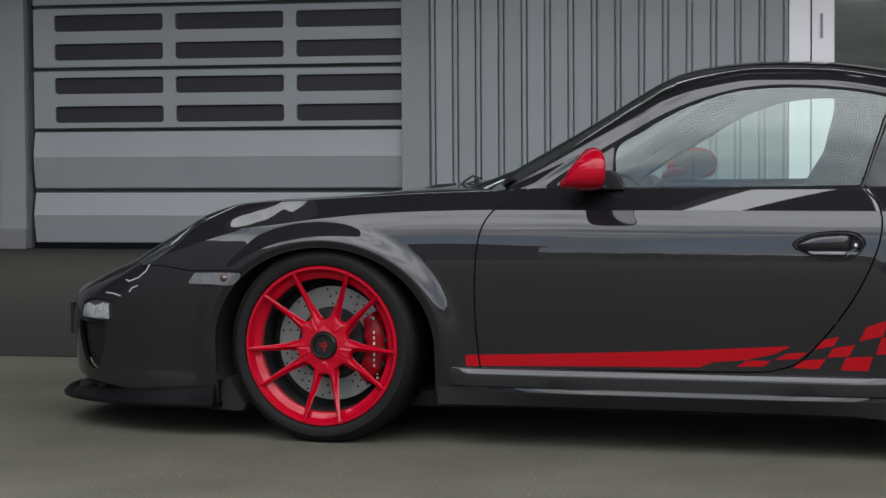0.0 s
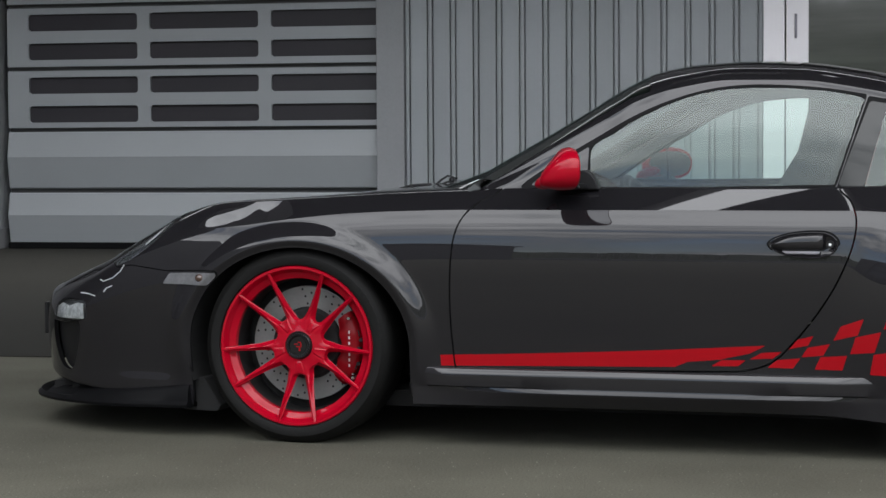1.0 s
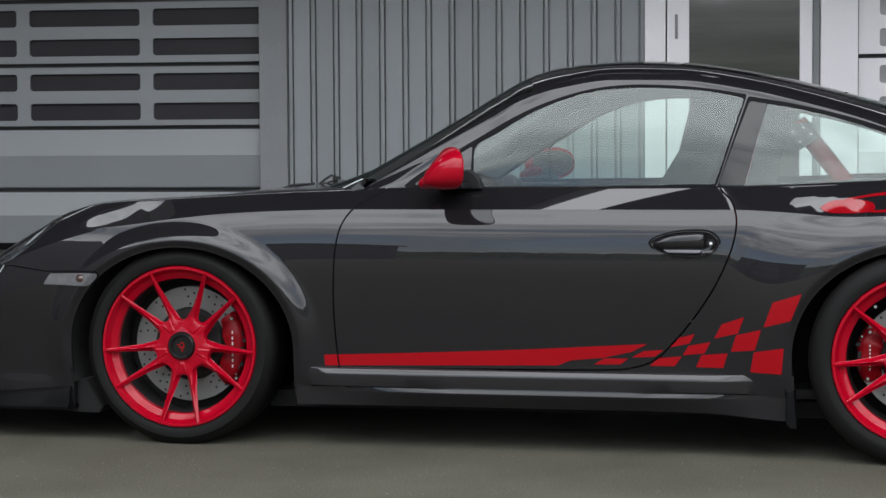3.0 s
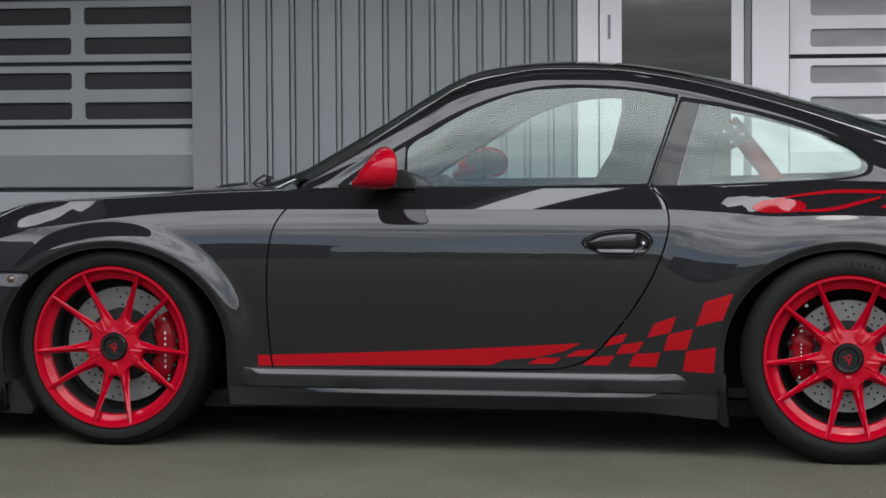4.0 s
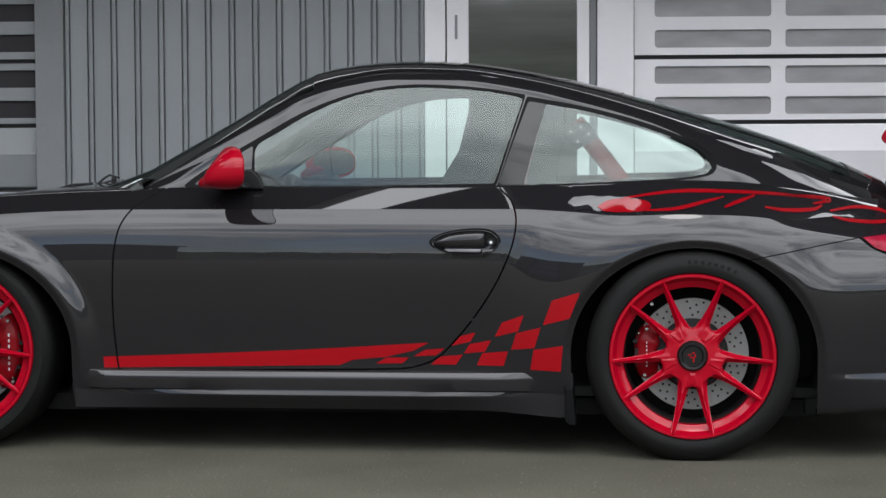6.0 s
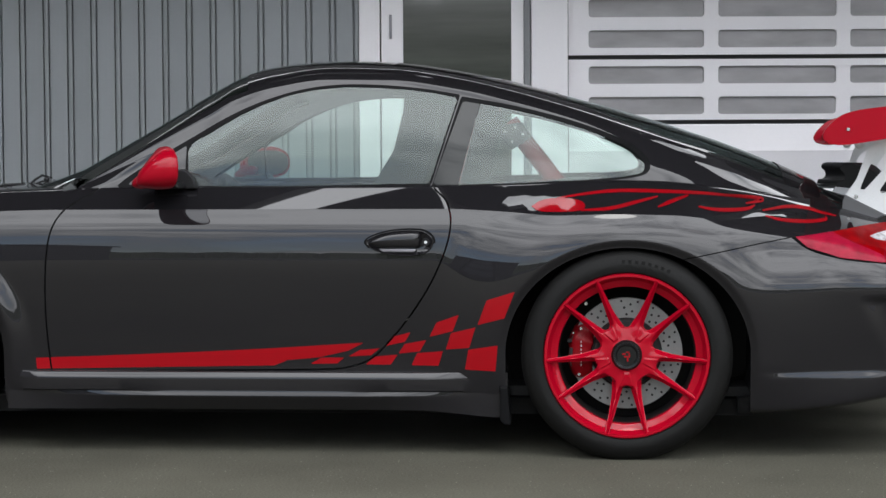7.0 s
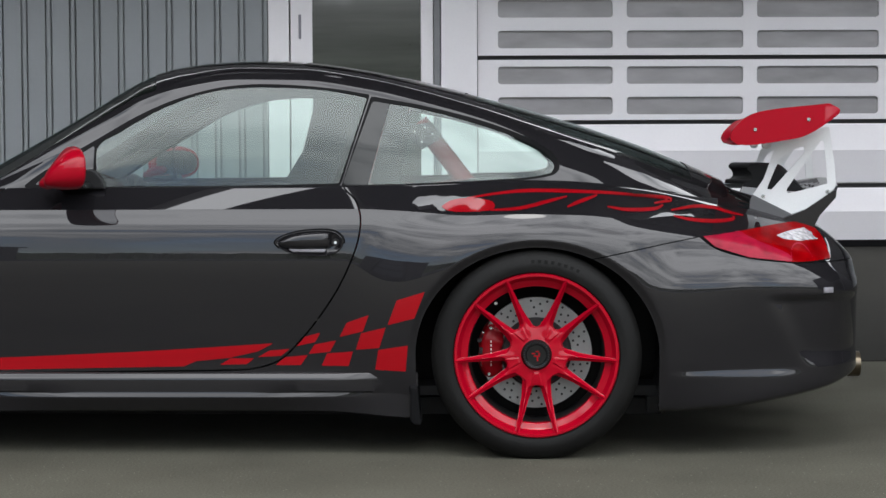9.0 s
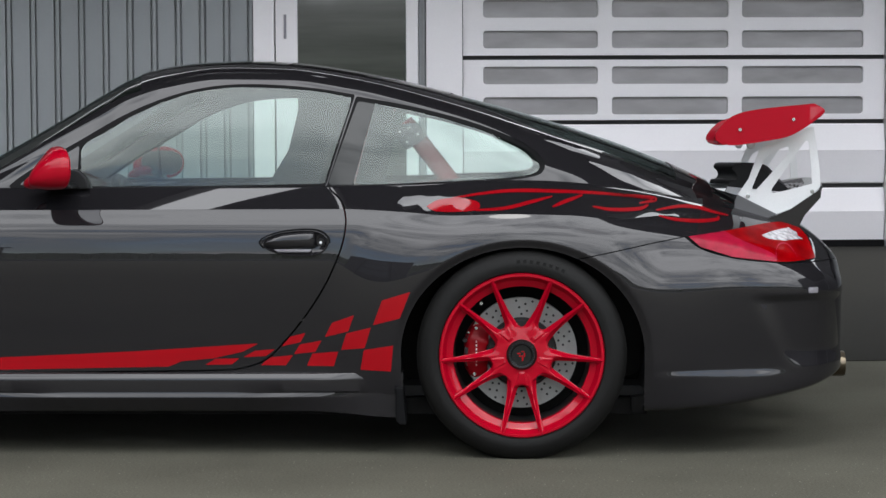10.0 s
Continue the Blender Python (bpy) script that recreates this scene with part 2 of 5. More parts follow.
def plate_with_slots(x0, x1, z0, z1, slots, y0, y1):
    """A sheet with rounded slots cut through, as one mesh: strips between the slots and a ring round each."""
    bm = bmesh.new()
    xs = sorted({x0, x1, *[s[0] for s in slots], *[s[1] for s in slots]})
    zs = sorted({z0, z1, *[s[2] for s in slots], *[s[3] for s in slots]})
    for xa, xb in zip(xs, xs[1:]):
        for za, zb in zip(zs, zs[1:]):
            hit = next((s for s in slots if s[0] <= xa and xb <= s[1] and s[2] <= za and zb <= s[3]), None)
            if hit is None:
                bm.faces.new([bm.verts.new((x, y0, z)) for x, z in ((xa, za), (xb, za), (xb, zb), (xa, zb))])
    bmesh.ops.remove_doubles(bm, verts=bm.verts, dist=1e-5)
    r = 0.03
    for sx0, sx1, sz0, sz1 in slots:
        ring = rounded_slot(sx0, sx1, sz0, sz1, r)
        front = [bm.verts.new((x, y0, z)) for x, z in ring]
        back = [bm.verts.new((x, y1, z)) for x, z in ring]
        n = len(ring)
        for i in range(n):
            j = (i + 1) % n
            bm.faces.new((front[i], front[j], back[j], back[i]))
        for corner, start in (((sx1, sz1), 0), ((sx0, sz1), 4), ((sx0, sz0), 8), ((sx1, sz0), 12)):
            c = bm.verts.new((corner[0], y0, corner[1]))
            for i in range(start, start + 3):
                bm.faces.new((c, front[i], front[i + 1]))
    return bm


def sectional_door(name, x0, x1, columns, rows, paint, pane, label, panels=6):
    """Sectional overhead door: one panel above the other, the upper ones with two rows of slots glazed in acrylic."""
    thing = tagged(new(name), label=label, category="garage door", kind="structure")
    for k in range(panels):
        z0, z1 = SEAMS[k] + 0.020, SEAMS[k + 1] - 0.020
        if k < 2:
            # plain panel, folded along its middle
            zm = z0 + 0.55 * (z1 - z0)
            bm = bmesh.new()
            prof = [(0.0, z0), (-0.012, z0 + 0.012), (-0.058, zm - 0.003), (-0.060, zm + 0.003), (-0.010, z1 - 0.012), (0.0, z1)]
            a = [bm.verts.new((x0, WALL + 0.10 + y, z)) for y, z in prof]
            b = [bm.verts.new((x1, WALL + 0.10 + y, z)) for y, z in prof]
            for i in range(len(prof) - 1):
                bm.faces.new((a[i], b[i], b[i + 1], a[i + 1]))
            part("door_panel", bm, paint, thing)
        else:
            slots = [(ca, cb, z1 - d1, z1 - d0) for ca, cb in columns for d0, d1 in rows]
            panel = part("door_panel", plate_with_slots(x0, x1, z0, z1, slots, WALL + 0.085, WALL + 0.12), paint, thing)
            for s in slots:
                part("pane", boxed(s[0] - 0.01, s[1] + 0.01, WALL + 0.112, WALL + 0.118, s[2] - 0.01, s[3] + 0.01), pane, panel)
    part("bottom_seal", boxed(x0, x1, WALL + 0.04, WALL + 0.10, 0.0, 0.068, bevel=0.008), RUBBER, thing, "black rubber bottom seal")
    part("seal", boxed(x0, x1, WALL + 0.13, WALL + 0.18, 0.0, 3.6), SEAL, thing)
    return thing


def build_wall():
    """The hall behind the car: two sectional doors, sheet cladding and a glazed door between them."""
    left = [(-8.125, -6.99), (-6.863, -5.761), (-5.635, -4.575)]
    rows = [(0.062, 0.225), (0.345, 0.508)]
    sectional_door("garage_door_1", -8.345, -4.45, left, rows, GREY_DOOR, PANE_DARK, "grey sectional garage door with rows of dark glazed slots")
    right = [(1.172, 2.239), (2.37, 3.459), (3.586, 4.728)]
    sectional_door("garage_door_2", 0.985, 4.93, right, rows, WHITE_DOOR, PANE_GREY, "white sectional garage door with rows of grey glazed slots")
    tagged(part("wall_post_1", boxed(-4.567, -4.30, WALL - 0.03, WALL + 0.3, 0, 3.6, bevel=0.006), CONCRETE), label="grey steel door post beside the cladding", category="post", kind="structure")
    tagged(part("wall_post_2", boxed(-8.66, -8.40, WALL - 0.03, WALL + 0.3, 0.20, 3.6, bevel=0.006), CONCRETE), label="grey steel door post on a concrete plinth", category="post", kind="structure")
    tagged(part("plinth", boxed(-12, -8.40, WALL - 0.05, WALL + 0.3, 0, 0.20, bevel=0.006), PLINTH), label="grey concrete plinth under the wall", category="plinth", kind="structure")
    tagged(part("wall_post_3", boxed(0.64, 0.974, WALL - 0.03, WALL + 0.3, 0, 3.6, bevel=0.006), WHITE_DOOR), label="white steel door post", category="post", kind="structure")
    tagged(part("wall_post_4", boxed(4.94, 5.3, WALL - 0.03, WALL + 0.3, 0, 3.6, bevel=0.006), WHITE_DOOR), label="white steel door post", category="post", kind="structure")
    # standing-seam cladding
    clad = tagged(new("wall_cladding"), label="grey standing-seam sheet cladding", category="cladding", kind="structure")
    sheet = None
    pitch = 0.2203
    for k in range(16):
        x = -4.308 + k * pitch
        if sheet is None:
            bm = bmesh.new()
            prof = [(0.0, 0.0), (0.0, 0.050), (0.015, 0.050), (0.016, 0.004), (0.020, 0.0), (0.049, 0.0), (0.051, 0.004), (0.052, 0.045), (0.065, 0.045), (0.066, 0.004), (0.070, 0.0), (pitch, 0.0)]
            a = [bm.verts.new((px, py, 0.0)) for px, py in prof]
            b = [bm.verts.new((px, py, 3.6)) for px, py in prof]
            for i in range(len(prof) - 1):
                bm.faces.new((a[i], a[i + 1], b[i + 1], b[i]))
            sheet = part("cladding_sheet", bm, CLAD, clad)
            sheet.location = (x, WALL + 0.02, 0)
        else:
            ob = new("cladding_sheet", sheet.data)
            ob.parent, ob.location = clad, (x, WALL + 0.02, 0)
    # glazed door
    door = tagged(new("door_1"), label="white framed door with dark glass", category="door", kind="structure")
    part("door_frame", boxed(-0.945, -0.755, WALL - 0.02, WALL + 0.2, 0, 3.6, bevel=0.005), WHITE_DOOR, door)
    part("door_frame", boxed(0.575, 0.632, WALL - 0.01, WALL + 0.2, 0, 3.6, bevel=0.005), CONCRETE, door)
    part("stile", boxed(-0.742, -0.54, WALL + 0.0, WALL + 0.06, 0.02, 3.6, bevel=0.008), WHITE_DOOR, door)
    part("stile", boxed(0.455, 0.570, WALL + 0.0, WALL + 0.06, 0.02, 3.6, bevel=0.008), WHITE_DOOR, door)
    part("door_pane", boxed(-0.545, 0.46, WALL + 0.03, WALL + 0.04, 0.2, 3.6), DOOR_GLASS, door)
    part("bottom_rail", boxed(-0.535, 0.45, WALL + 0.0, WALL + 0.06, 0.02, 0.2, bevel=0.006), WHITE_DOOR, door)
    for z in (0.4, 2.06):
        bm = bmesh.new()
        bmesh.ops.create_cone(bm, cap_ends=True, segments=14, radius1=0.012, radius2=0.012, depth=0.22, matrix=Matrix.Translation((-0.655, WALL - 0.01, z)))
        part("hinge", bm, HINGE, door, smooth=True)
    # the rest of the hall
    tagged(part("wall_north", boxed(-40, -8.40, WALL + 0.0, WALL + 0.3, 0.2, 3.6), CONCRETE), label="grey rendered hall wall", category="wall", kind="structure")
    tagged(part("wall_east", boxed(5.3, 40, WALL + 0.0, WALL + 0.3, 0.0, 3.6), CONCRETE), label="grey rendered hall wall", category="wall", kind="structure")
    # out of view; added to shade the wall foot and darken roof reflections
    tagged(part("fascia", boxed(-40, 40, WALL - 1.65, WALL - 0.03, 3.7, 8.5, bevel=0.02), CANOPY), label="unseen dark fascia above the doors, added to shade wall and ground", category="fascia", kind="structure")
    tagged(part("wall_upper", boxed(-40, 40, WALL - 0.02, WALL + 0.3, 3.6, 6.0), CONCRETE), label="grey wall above the doors", category="wall", kind="structure")
    tagged(part("wall_inner", boxed(-40, 40, WALL + 0.31, WALL + 0.5, 0.0, 6.0), SEAL), label="dark inner wall of the hall", category="wall", kind="structure")


def build_hills():
    """Low wooded hills round the yard, behind the camera and to the sides."""
    bm = bmesh.new()
    low, high, back = [], [], []
    count = 960
    for k in range(count + 1):
        s = k / 4
        a = radians(150 + 240 * k / count)
        r = 150 + 20 * noise.noise((s * 0.05, 0, 0))
        h = 15 + 5 * noise.noise((s * 0.06, 3, 0)) + 3.0 * noise.noise((s * 0.6, 7, 0)) + 2.2 * noise.noise((s * 1.7, 9, 0)) + 1.0 * noise.noise((s * 4.1, 1, 0))
        low.append(bm.verts.new((r * math.cos(a), r * math.sin(a), -0.5)))
        high.append(bm.verts.new(((r + 12) * math.cos(a), (r + 12) * math.sin(a), h)))
        back.append(bm.verts.new(((r + 60) * math.cos(a), (r + 60) * math.sin(a), -0.5)))
    for k in range(count):
        bm.faces.new((low[k], low[k + 1], high[k + 1], high[k]))
        bm.faces.new((high[k], high[k + 1], back[k + 1], back[k]))
    tagged(part("hills", bm, HILL), label="dark green wooded hills beyond the yard", category="hill", kind="structure")


def build_unseen_halls():
    """Unseen halls added beyond nose and tail close the yard, shade it, darken reflections."""
    tagged(part("barrier", boxed(-90, 90, -36.0, -35.6, 0, 1.1, bevel=0.03), CONCRETE), label="long grey concrete barrier across the yard", category="barrier", kind="structure")
    tagged(part("wall_west", boxed(-22, -11, -8, 18.7, 0, 8.5, bevel=0.05), HALL_LIGHT), label="unseen grey sheet-clad hall added to shade the end of the yard", category="building", kind="structure")
    tagged(part("wall_yard_east", boxed(14.5, 25, -2, 18.7, 0, 8.5, bevel=0.05), HALL), label="unseen dark grey hall added to shade the other end of the yard", category="building", kind="structure")


def build_workshop():
    """A flat-roofed workshop across the yard, mirrored in the haunch of the car."""
    shop = tagged(part("workshop", boxed(-22.0, -13.7, -31, -24, 0, 5.9, bevel=0.04), HALL), label="dark flat-roofed workshop with rows of windows across the yard", category="building", kind="structure")
    part("parapet", boxed(-22.15, -13.55, -31.15, -23.85, 5.9, 6.2, bevel=0.02), HALL, shop)
    first = None
    for z in (0.8, 2.5, 4.2):
        for k in range(6):
            if first is None:
                ob = first = part("window", boxed(-0.5, 0.5, -0.05, 0.04, 0.0, 1.2, bevel=0.02), HALL_GLASS, shop, "grey window")
            else:
                ob = new("window", first.data)
                ob.parent = shop
            ob.location = (-21.2 + 1.33 * k, -24, z)


build_ground()
build_grit()
build_unseen_halls()
build_workshop()
build_hills()
build_wall()


# ---- lofted sheets: points, faces and normals that can be cut along lines ----
def spline_at(keys, u):
    """Smooth curve through (place, value) keys, without overshoot."""
    k = np.array(keys, float)
    x, y = k[:, 0], k[:, 1]
    h, d = np.diff(x), np.diff(y) / np.diff(x)
    m = np.zeros(len(x))
    m[0], m[-1] = d[0], d[-1]
    for i in range(1, len(x) - 1):
        if d[i - 1] * d[i] > 0:
            w1, w2 = 2 * h[i] + h[i - 1], h[i] + 2 * h[i - 1]
            m[i] = (w1 + w2) / (w1 / d[i - 1] + w2 / d[i])
    u = np.clip(np.asarray(u, float), x[0], x[-1])
    i = np.clip(np.searchsorted(x, u) - 1, 0, len(h) - 1)
    s = (u - x[i]) / h[i]
    return (2 * s**3 - 3 * s**2 + 1) * y[i] + (s**3 - 2 * s**2 + s) * h[i] * m[i] + (3 * s**2 - 2 * s**3) * y[i + 1] + (s**3 - s**2) * h[i] * m[i + 1]


def curve(points, n=8):
    """Catmull-Rom line through the points."""
    p = np.array(points, float)
    q = np.vstack([2 * p[0] - p[1], p, 2 * p[-1] - p[-2]])
    out = []
    for i in range(1, len(q) - 2):
        for t in np.linspace(0, 1, n, endpoint=False):
            a, b, c, d = q[i - 1], q[i], q[i + 1], q[i + 2]
            out.append(0.5 * (2 * b + (c - a) * t + (2 * a - 5 * b + 4 * c - d) * t**2 + (3 * b - a - 3 * c + d) * t**3))
    out.append(p[-1])
    return [tuple(v) for v in out]


def closed_curve(points, n=8):
    """Smooth closed line through the points."""
    p = [tuple(q) for q in points]
    return curve([p[-1], *p, p[0], p[1]], n)[n:n + n * len(p)]


def inside(poly):
    """Signed distance in (x, z) to a closed line: negative inside."""
    p = np.array(poly, float)
    q = np.roll(p, -1, axis=0)

    def field(v):
        x, z = v[:, 0][:, None], v[:, 2][:, None]
        ax, az, bx, bz = p[:, 0], p[:, 1], q[:, 0], q[:, 1]
        ex, ez = bx - ax, bz - az
        t = np.clip(((x - ax) * ex + (z - az) * ez) / (ex**2 + ez**2 + 1e-12), 0, 1)
        dist = np.sqrt(((x - ax - t * ex) ** 2 + (z - az - t * ez) ** 2).min(axis=1))
        cross = ((az > z) != (bz > z)) & (x < (bx - ax) * (z - az) / (bz - az + 1e-12) + ax)
        return np.where(cross.sum(axis=1) % 2 == 1, -dist, dist)

    return field


EXHAUST = material("heat-tinted steel", (0.17, 0.14, 0.10), rough=0.3, metal=1.0, grain=0.2, grain_scale=60)


TAIL_DARK = material("pinkish red lamp lens", (0.29, 0.005, 0.026), rough=0.4, spec=0.12, coat=0.15, coat_rough=0.02, stain=0.6, stain_scale=30)
ENAMEL = material("black enamel under glass", (0.004, 0.006, 0.005), rough=0.4, spec=0.1, coat=0.7)
REFLECTOR = material("grey lamp reflector", (0.36, 0.37, 0.39), rough=0.2, metal=0.8, grain=0.6, grain_scale=45)
# whiteness and grain imitate highlights on the lamp chrome
LAMP_GLINT = material("white lamp patch with painted highlights", (0.92, 0.92, 0.93), rough=0.3, metal=0.1, grain=0.9, grain_scale=55, coat=0.5, bump=0.004)
BELT_WEB = material("faded red webbing", (0.32, 0.16, 0.16), rough=0.8)
BULB = material("amber bulb", (0.07, 0.04, 0.03), rough=0.2, coat=0.8)


class Sheet:
    def __init__(self, verts, normals, faces):
        self.v, self.n, self.f = np.asarray(verts, float), np.asarray(normals, float), faces

    def split(self, field, gap=0.0):
        """Two sheets: where the field is below -gap and where it is above gap."""
        d = field(self.v)
        return self._keep(-d - gap), self._keep(d - gap)

    def _keep(self, d):
        verts, normals, faces, index, cuts = [], [], [], {}, {}

        def own(i):
            if i not in index:
                index[i] = len(verts)
                verts.append(self.v[i])
                normals.append(self.n[i])
            return index[i]

        def cut(i, j):
            key = (min(i, j), max(i, j))
            if key not in cuts:
                s = d[i] / (d[i] - d[j])
                cuts[key] = len(verts)
                verts.append(self.v[i] + s * (self.v[j] - self.v[i]))
                normals.append(self.n[i] + s * (self.n[j] - self.n[i]))
            return cuts[key]

        for f in self.f:
            if all(d[i] >= 0 for i in f):
                faces.append([own(i) for i in f])
                continue
            if all(d[i] < 0 for i in f):
                continue
            out = []
            for k, i in enumerate(f):
                j = f[(k + 1) % len(f)]
                if d[i] >= 0:
                    out.append(own(i))
                if (d[i] >= 0) != (d[j] >= 0):
                    out.append(cut(i, j))
            if len(out) >= 3:
                faces.append(out)
        return Sheet(np.array(verts).reshape(-1, 3), np.array(normals).reshape(-1, 3), faces)

    def refined(self):
        """Each face cut into quads round its middle."""
        v, n, faces, mids = [*self.v], [*self.n], [], {}
        for f in self.f:
            centre = len(v)
            v.append(np.mean([self.v[i] for i in f], axis=0))
            n.append(np.mean([self.n[i] for i in f], axis=0))
            ring = []
            for k, i in enumerate(f):
                j = f[(k + 1) % len(f)]
                key = (min(i, j), max(i, j))
                if key not in mids:
                    mids[key] = len(v)
                    v.append((self.v[i] + self.v[j]) / 2)
                    n.append((self.n[i] + self.n[j]) / 2)
                ring.append(mids[key])
            for k, i in enumerate(f):
                faces.append([ring[k - 1], i, ring[k], centre])
        return Sheet(np.array(v), np.array(n), faces)

    def near(self, poly, margin=0.03):
        """The faces round a line's bounds."""
        p = np.array(poly)
        lo, hi = p.min(axis=0) - margin, p.max(axis=0) + margin
        keep = [f for f in self.f if lo[0] < self.v[f[0]][0] < hi[0] and lo[1] < self.v[f[0]][2] < hi[1]]
        used = sorted({i for f in keep for i in f})
        at = {i: k for k, i in enumerate(used)}
        return Sheet(self.v[used], self.n[used], [[at[i] for i in f] for f in keep])

    def moved(self, along):
        return Sheet(self.v + self.n * along, self.n, self.f)

    def mirrored(self):
        flip = np.array([1, -1, 1])
        return Sheet(self.v * flip, self.n * flip, [f[::-1] for f in self.f])

    def plus(self, other):
        k = len(self.v)
        return Sheet(np.vstack([self.v, other.v]), np.vstack([self.n, other.n]), self.f + [[i + k for i in f] for f in other.f])

    def rim(self, depth):
        """The sheet with its free edges turned inwards."""
        count = {}
        for f in self.f:
            for k, i in enumerate(f):
                j = f[(k + 1) % len(f)]
                key = (min(i, j), max(i, j))
                count[key] = None if key in count else (i, j)
        v, n, faces, made = [*self.v], [*self.n], [*self.f], {}
        for pair in count.values():
            if pair is None:
                continue
            q = []
            for i in pair:
                if i not in made:
                    made[i] = (len(v), len(v) + 1)
                    v += [self.v[i], self.v[i] - depth * self.n[i]]
                    n += [self.n[i], self.n[i]]
                q.append(made[i])
            faces.append([q[0][0], q[0][1], q[1][1], q[1][0]])
        out = Sheet(np.array(v), np.array(n), faces)
        out.edge = len(self.f)
        return out

    def mesh(self, name):
        m = bpy.data.meshes.new(name)
        m.from_pydata([tuple(p) for p in self.v], [], self.f)
        m.update()
        m.shade_smooth()
        length = np.linalg.norm(self.n, axis=1, keepdims=True)
        m.normals_split_custom_set_from_vertices((self.n / np.maximum(length, 1e-9)).tolist())
        return m


def grid_sheet(p):
    """A sheet from a grid of points (rows, columns, 3) whose normals point to the outside (-y)."""
    rows, cols = p.shape[:2]
    n = np.cross(np.gradient(p, axis=0), np.gradient(p, axis=1))
    n /= np.maximum(np.linalg.norm(n, axis=2, keepdims=True), 1e-9)
    ids = np.arange(rows * cols).reshape(rows, cols)
    faces = np.stack([ids[:-1, :-1], ids[1:, :-1], ids[1:, 1:], ids[:-1, 1:]], -1).reshape(-1, 4).tolist()
    return Sheet(p.reshape(-1, 3), n.reshape(-1, 3), faces)


def sheet_part(name, sheet, mat, parent, label="", depth=0.0):
    if not depth:
        return link(name, sheet.mesh(name), mat, parent, label)
    rimmed = sheet.rim(depth)
    mesh = rimmed.mesh(name)
    ob = link(name, mesh, mat, parent, label)
    mesh.materials.append(RUBBER)
    index = np.zeros(len(mesh.polygons), dtype=np.int32)
    index[rimmed.edge:] = 1
    mesh.polygons.foreach_set("material_index", index)
    return ob


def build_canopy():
    """Unseen dark canopy: a slab on four posts, its openings shaped for paint highlights."""
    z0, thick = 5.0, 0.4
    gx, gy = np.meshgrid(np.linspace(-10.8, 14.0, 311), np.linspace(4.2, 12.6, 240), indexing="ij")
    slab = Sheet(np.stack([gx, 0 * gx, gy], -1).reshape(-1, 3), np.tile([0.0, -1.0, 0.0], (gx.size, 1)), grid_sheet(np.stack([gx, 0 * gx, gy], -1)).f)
    # stepped back edge keeps the tail's reflections dark; the holes set the highlights
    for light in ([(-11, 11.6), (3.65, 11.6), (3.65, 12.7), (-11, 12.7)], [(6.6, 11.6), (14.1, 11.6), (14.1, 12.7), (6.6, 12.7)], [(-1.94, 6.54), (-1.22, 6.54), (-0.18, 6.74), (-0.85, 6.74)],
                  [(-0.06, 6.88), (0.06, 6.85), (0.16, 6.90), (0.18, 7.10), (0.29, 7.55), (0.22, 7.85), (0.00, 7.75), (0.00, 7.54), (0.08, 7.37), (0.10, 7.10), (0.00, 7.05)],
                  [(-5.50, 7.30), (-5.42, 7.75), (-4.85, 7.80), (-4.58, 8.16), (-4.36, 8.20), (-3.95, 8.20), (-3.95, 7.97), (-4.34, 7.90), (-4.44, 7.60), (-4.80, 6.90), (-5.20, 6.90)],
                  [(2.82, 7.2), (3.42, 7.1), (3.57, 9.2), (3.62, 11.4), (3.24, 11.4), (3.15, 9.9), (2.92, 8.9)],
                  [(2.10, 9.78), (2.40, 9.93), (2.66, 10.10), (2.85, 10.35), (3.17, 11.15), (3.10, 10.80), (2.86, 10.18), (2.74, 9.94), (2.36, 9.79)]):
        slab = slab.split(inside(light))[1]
    solid = slab.rim(thick)
    top = Sheet(slab.v + [0, thick, 0], -slab.n, [f[::-1] for f in slab.f])
    solid = solid.plus(top)
    mesh = bpy.data.meshes.new("canopy")
    mesh.from_pydata([(q[0], q[2], z0 + q[1]) for q in solid.v], [], solid.f)
    canopy = tagged(link("canopy", mesh, CANOPY), label="unseen dark canopy with openings shaped for paint highlights", category="canopy", kind="structure")
    for x in (-10.5, 13.5):
        for y in (4.8, 10.9):
            part("post", boxed(x - 0.12, x + 0.12, y - 0.12, y + 0.12, 0, z0, bevel=0.01), CONCRETE, canopy)


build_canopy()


# ---- the car: x to the rear, y to its right, z up, from the ground under the front axle ----
AXLE = 2.355
HUB = 0.32
PLAN = [(-1.155, 0.20), (-1.143, 0.33), (-1.085, 0.47), (-1.022, 0.575), (-0.94, 0.672), (-0.8, 0.762), (-0.6, 0.825), (-0.35, 0.858), (0.0, 0.876), (0.4, 0.8725), (0.8, 0.8735), (1.2, 0.8750),
        (1.7, 0.8765), (2.0, 0.888), (2.35, 0.900), (2.7, 0.897), (2.95, 0.882), (3.15, 0.846), (3.26, 0.795), (3.33, 0.715), (3.375, 0.60), (3.395, 0.42)]
FOOT_Z = [(-1.185, 0.20), (-1.0, 0.165), (-0.6, 0.125), (-0.38, 0.105), (0.4, 0.16), (1.9, 0.16), (2.72, 0.142), (2.92, 0.152), (3.1, 0.177), (3.25, 0.205), (3.395, 0.25)]
WIDE_Z = [(-1.185, 0.30), (-0.9, 0.40), (-0.5, 0.52), (0.0, 0.59), (0.6, 0.61), (1.7, 0.61), (2.35, 0.60), (2.65, 0.575), (2.85, 0.55), (3.1, 0.535), (3.395, 0.50)]
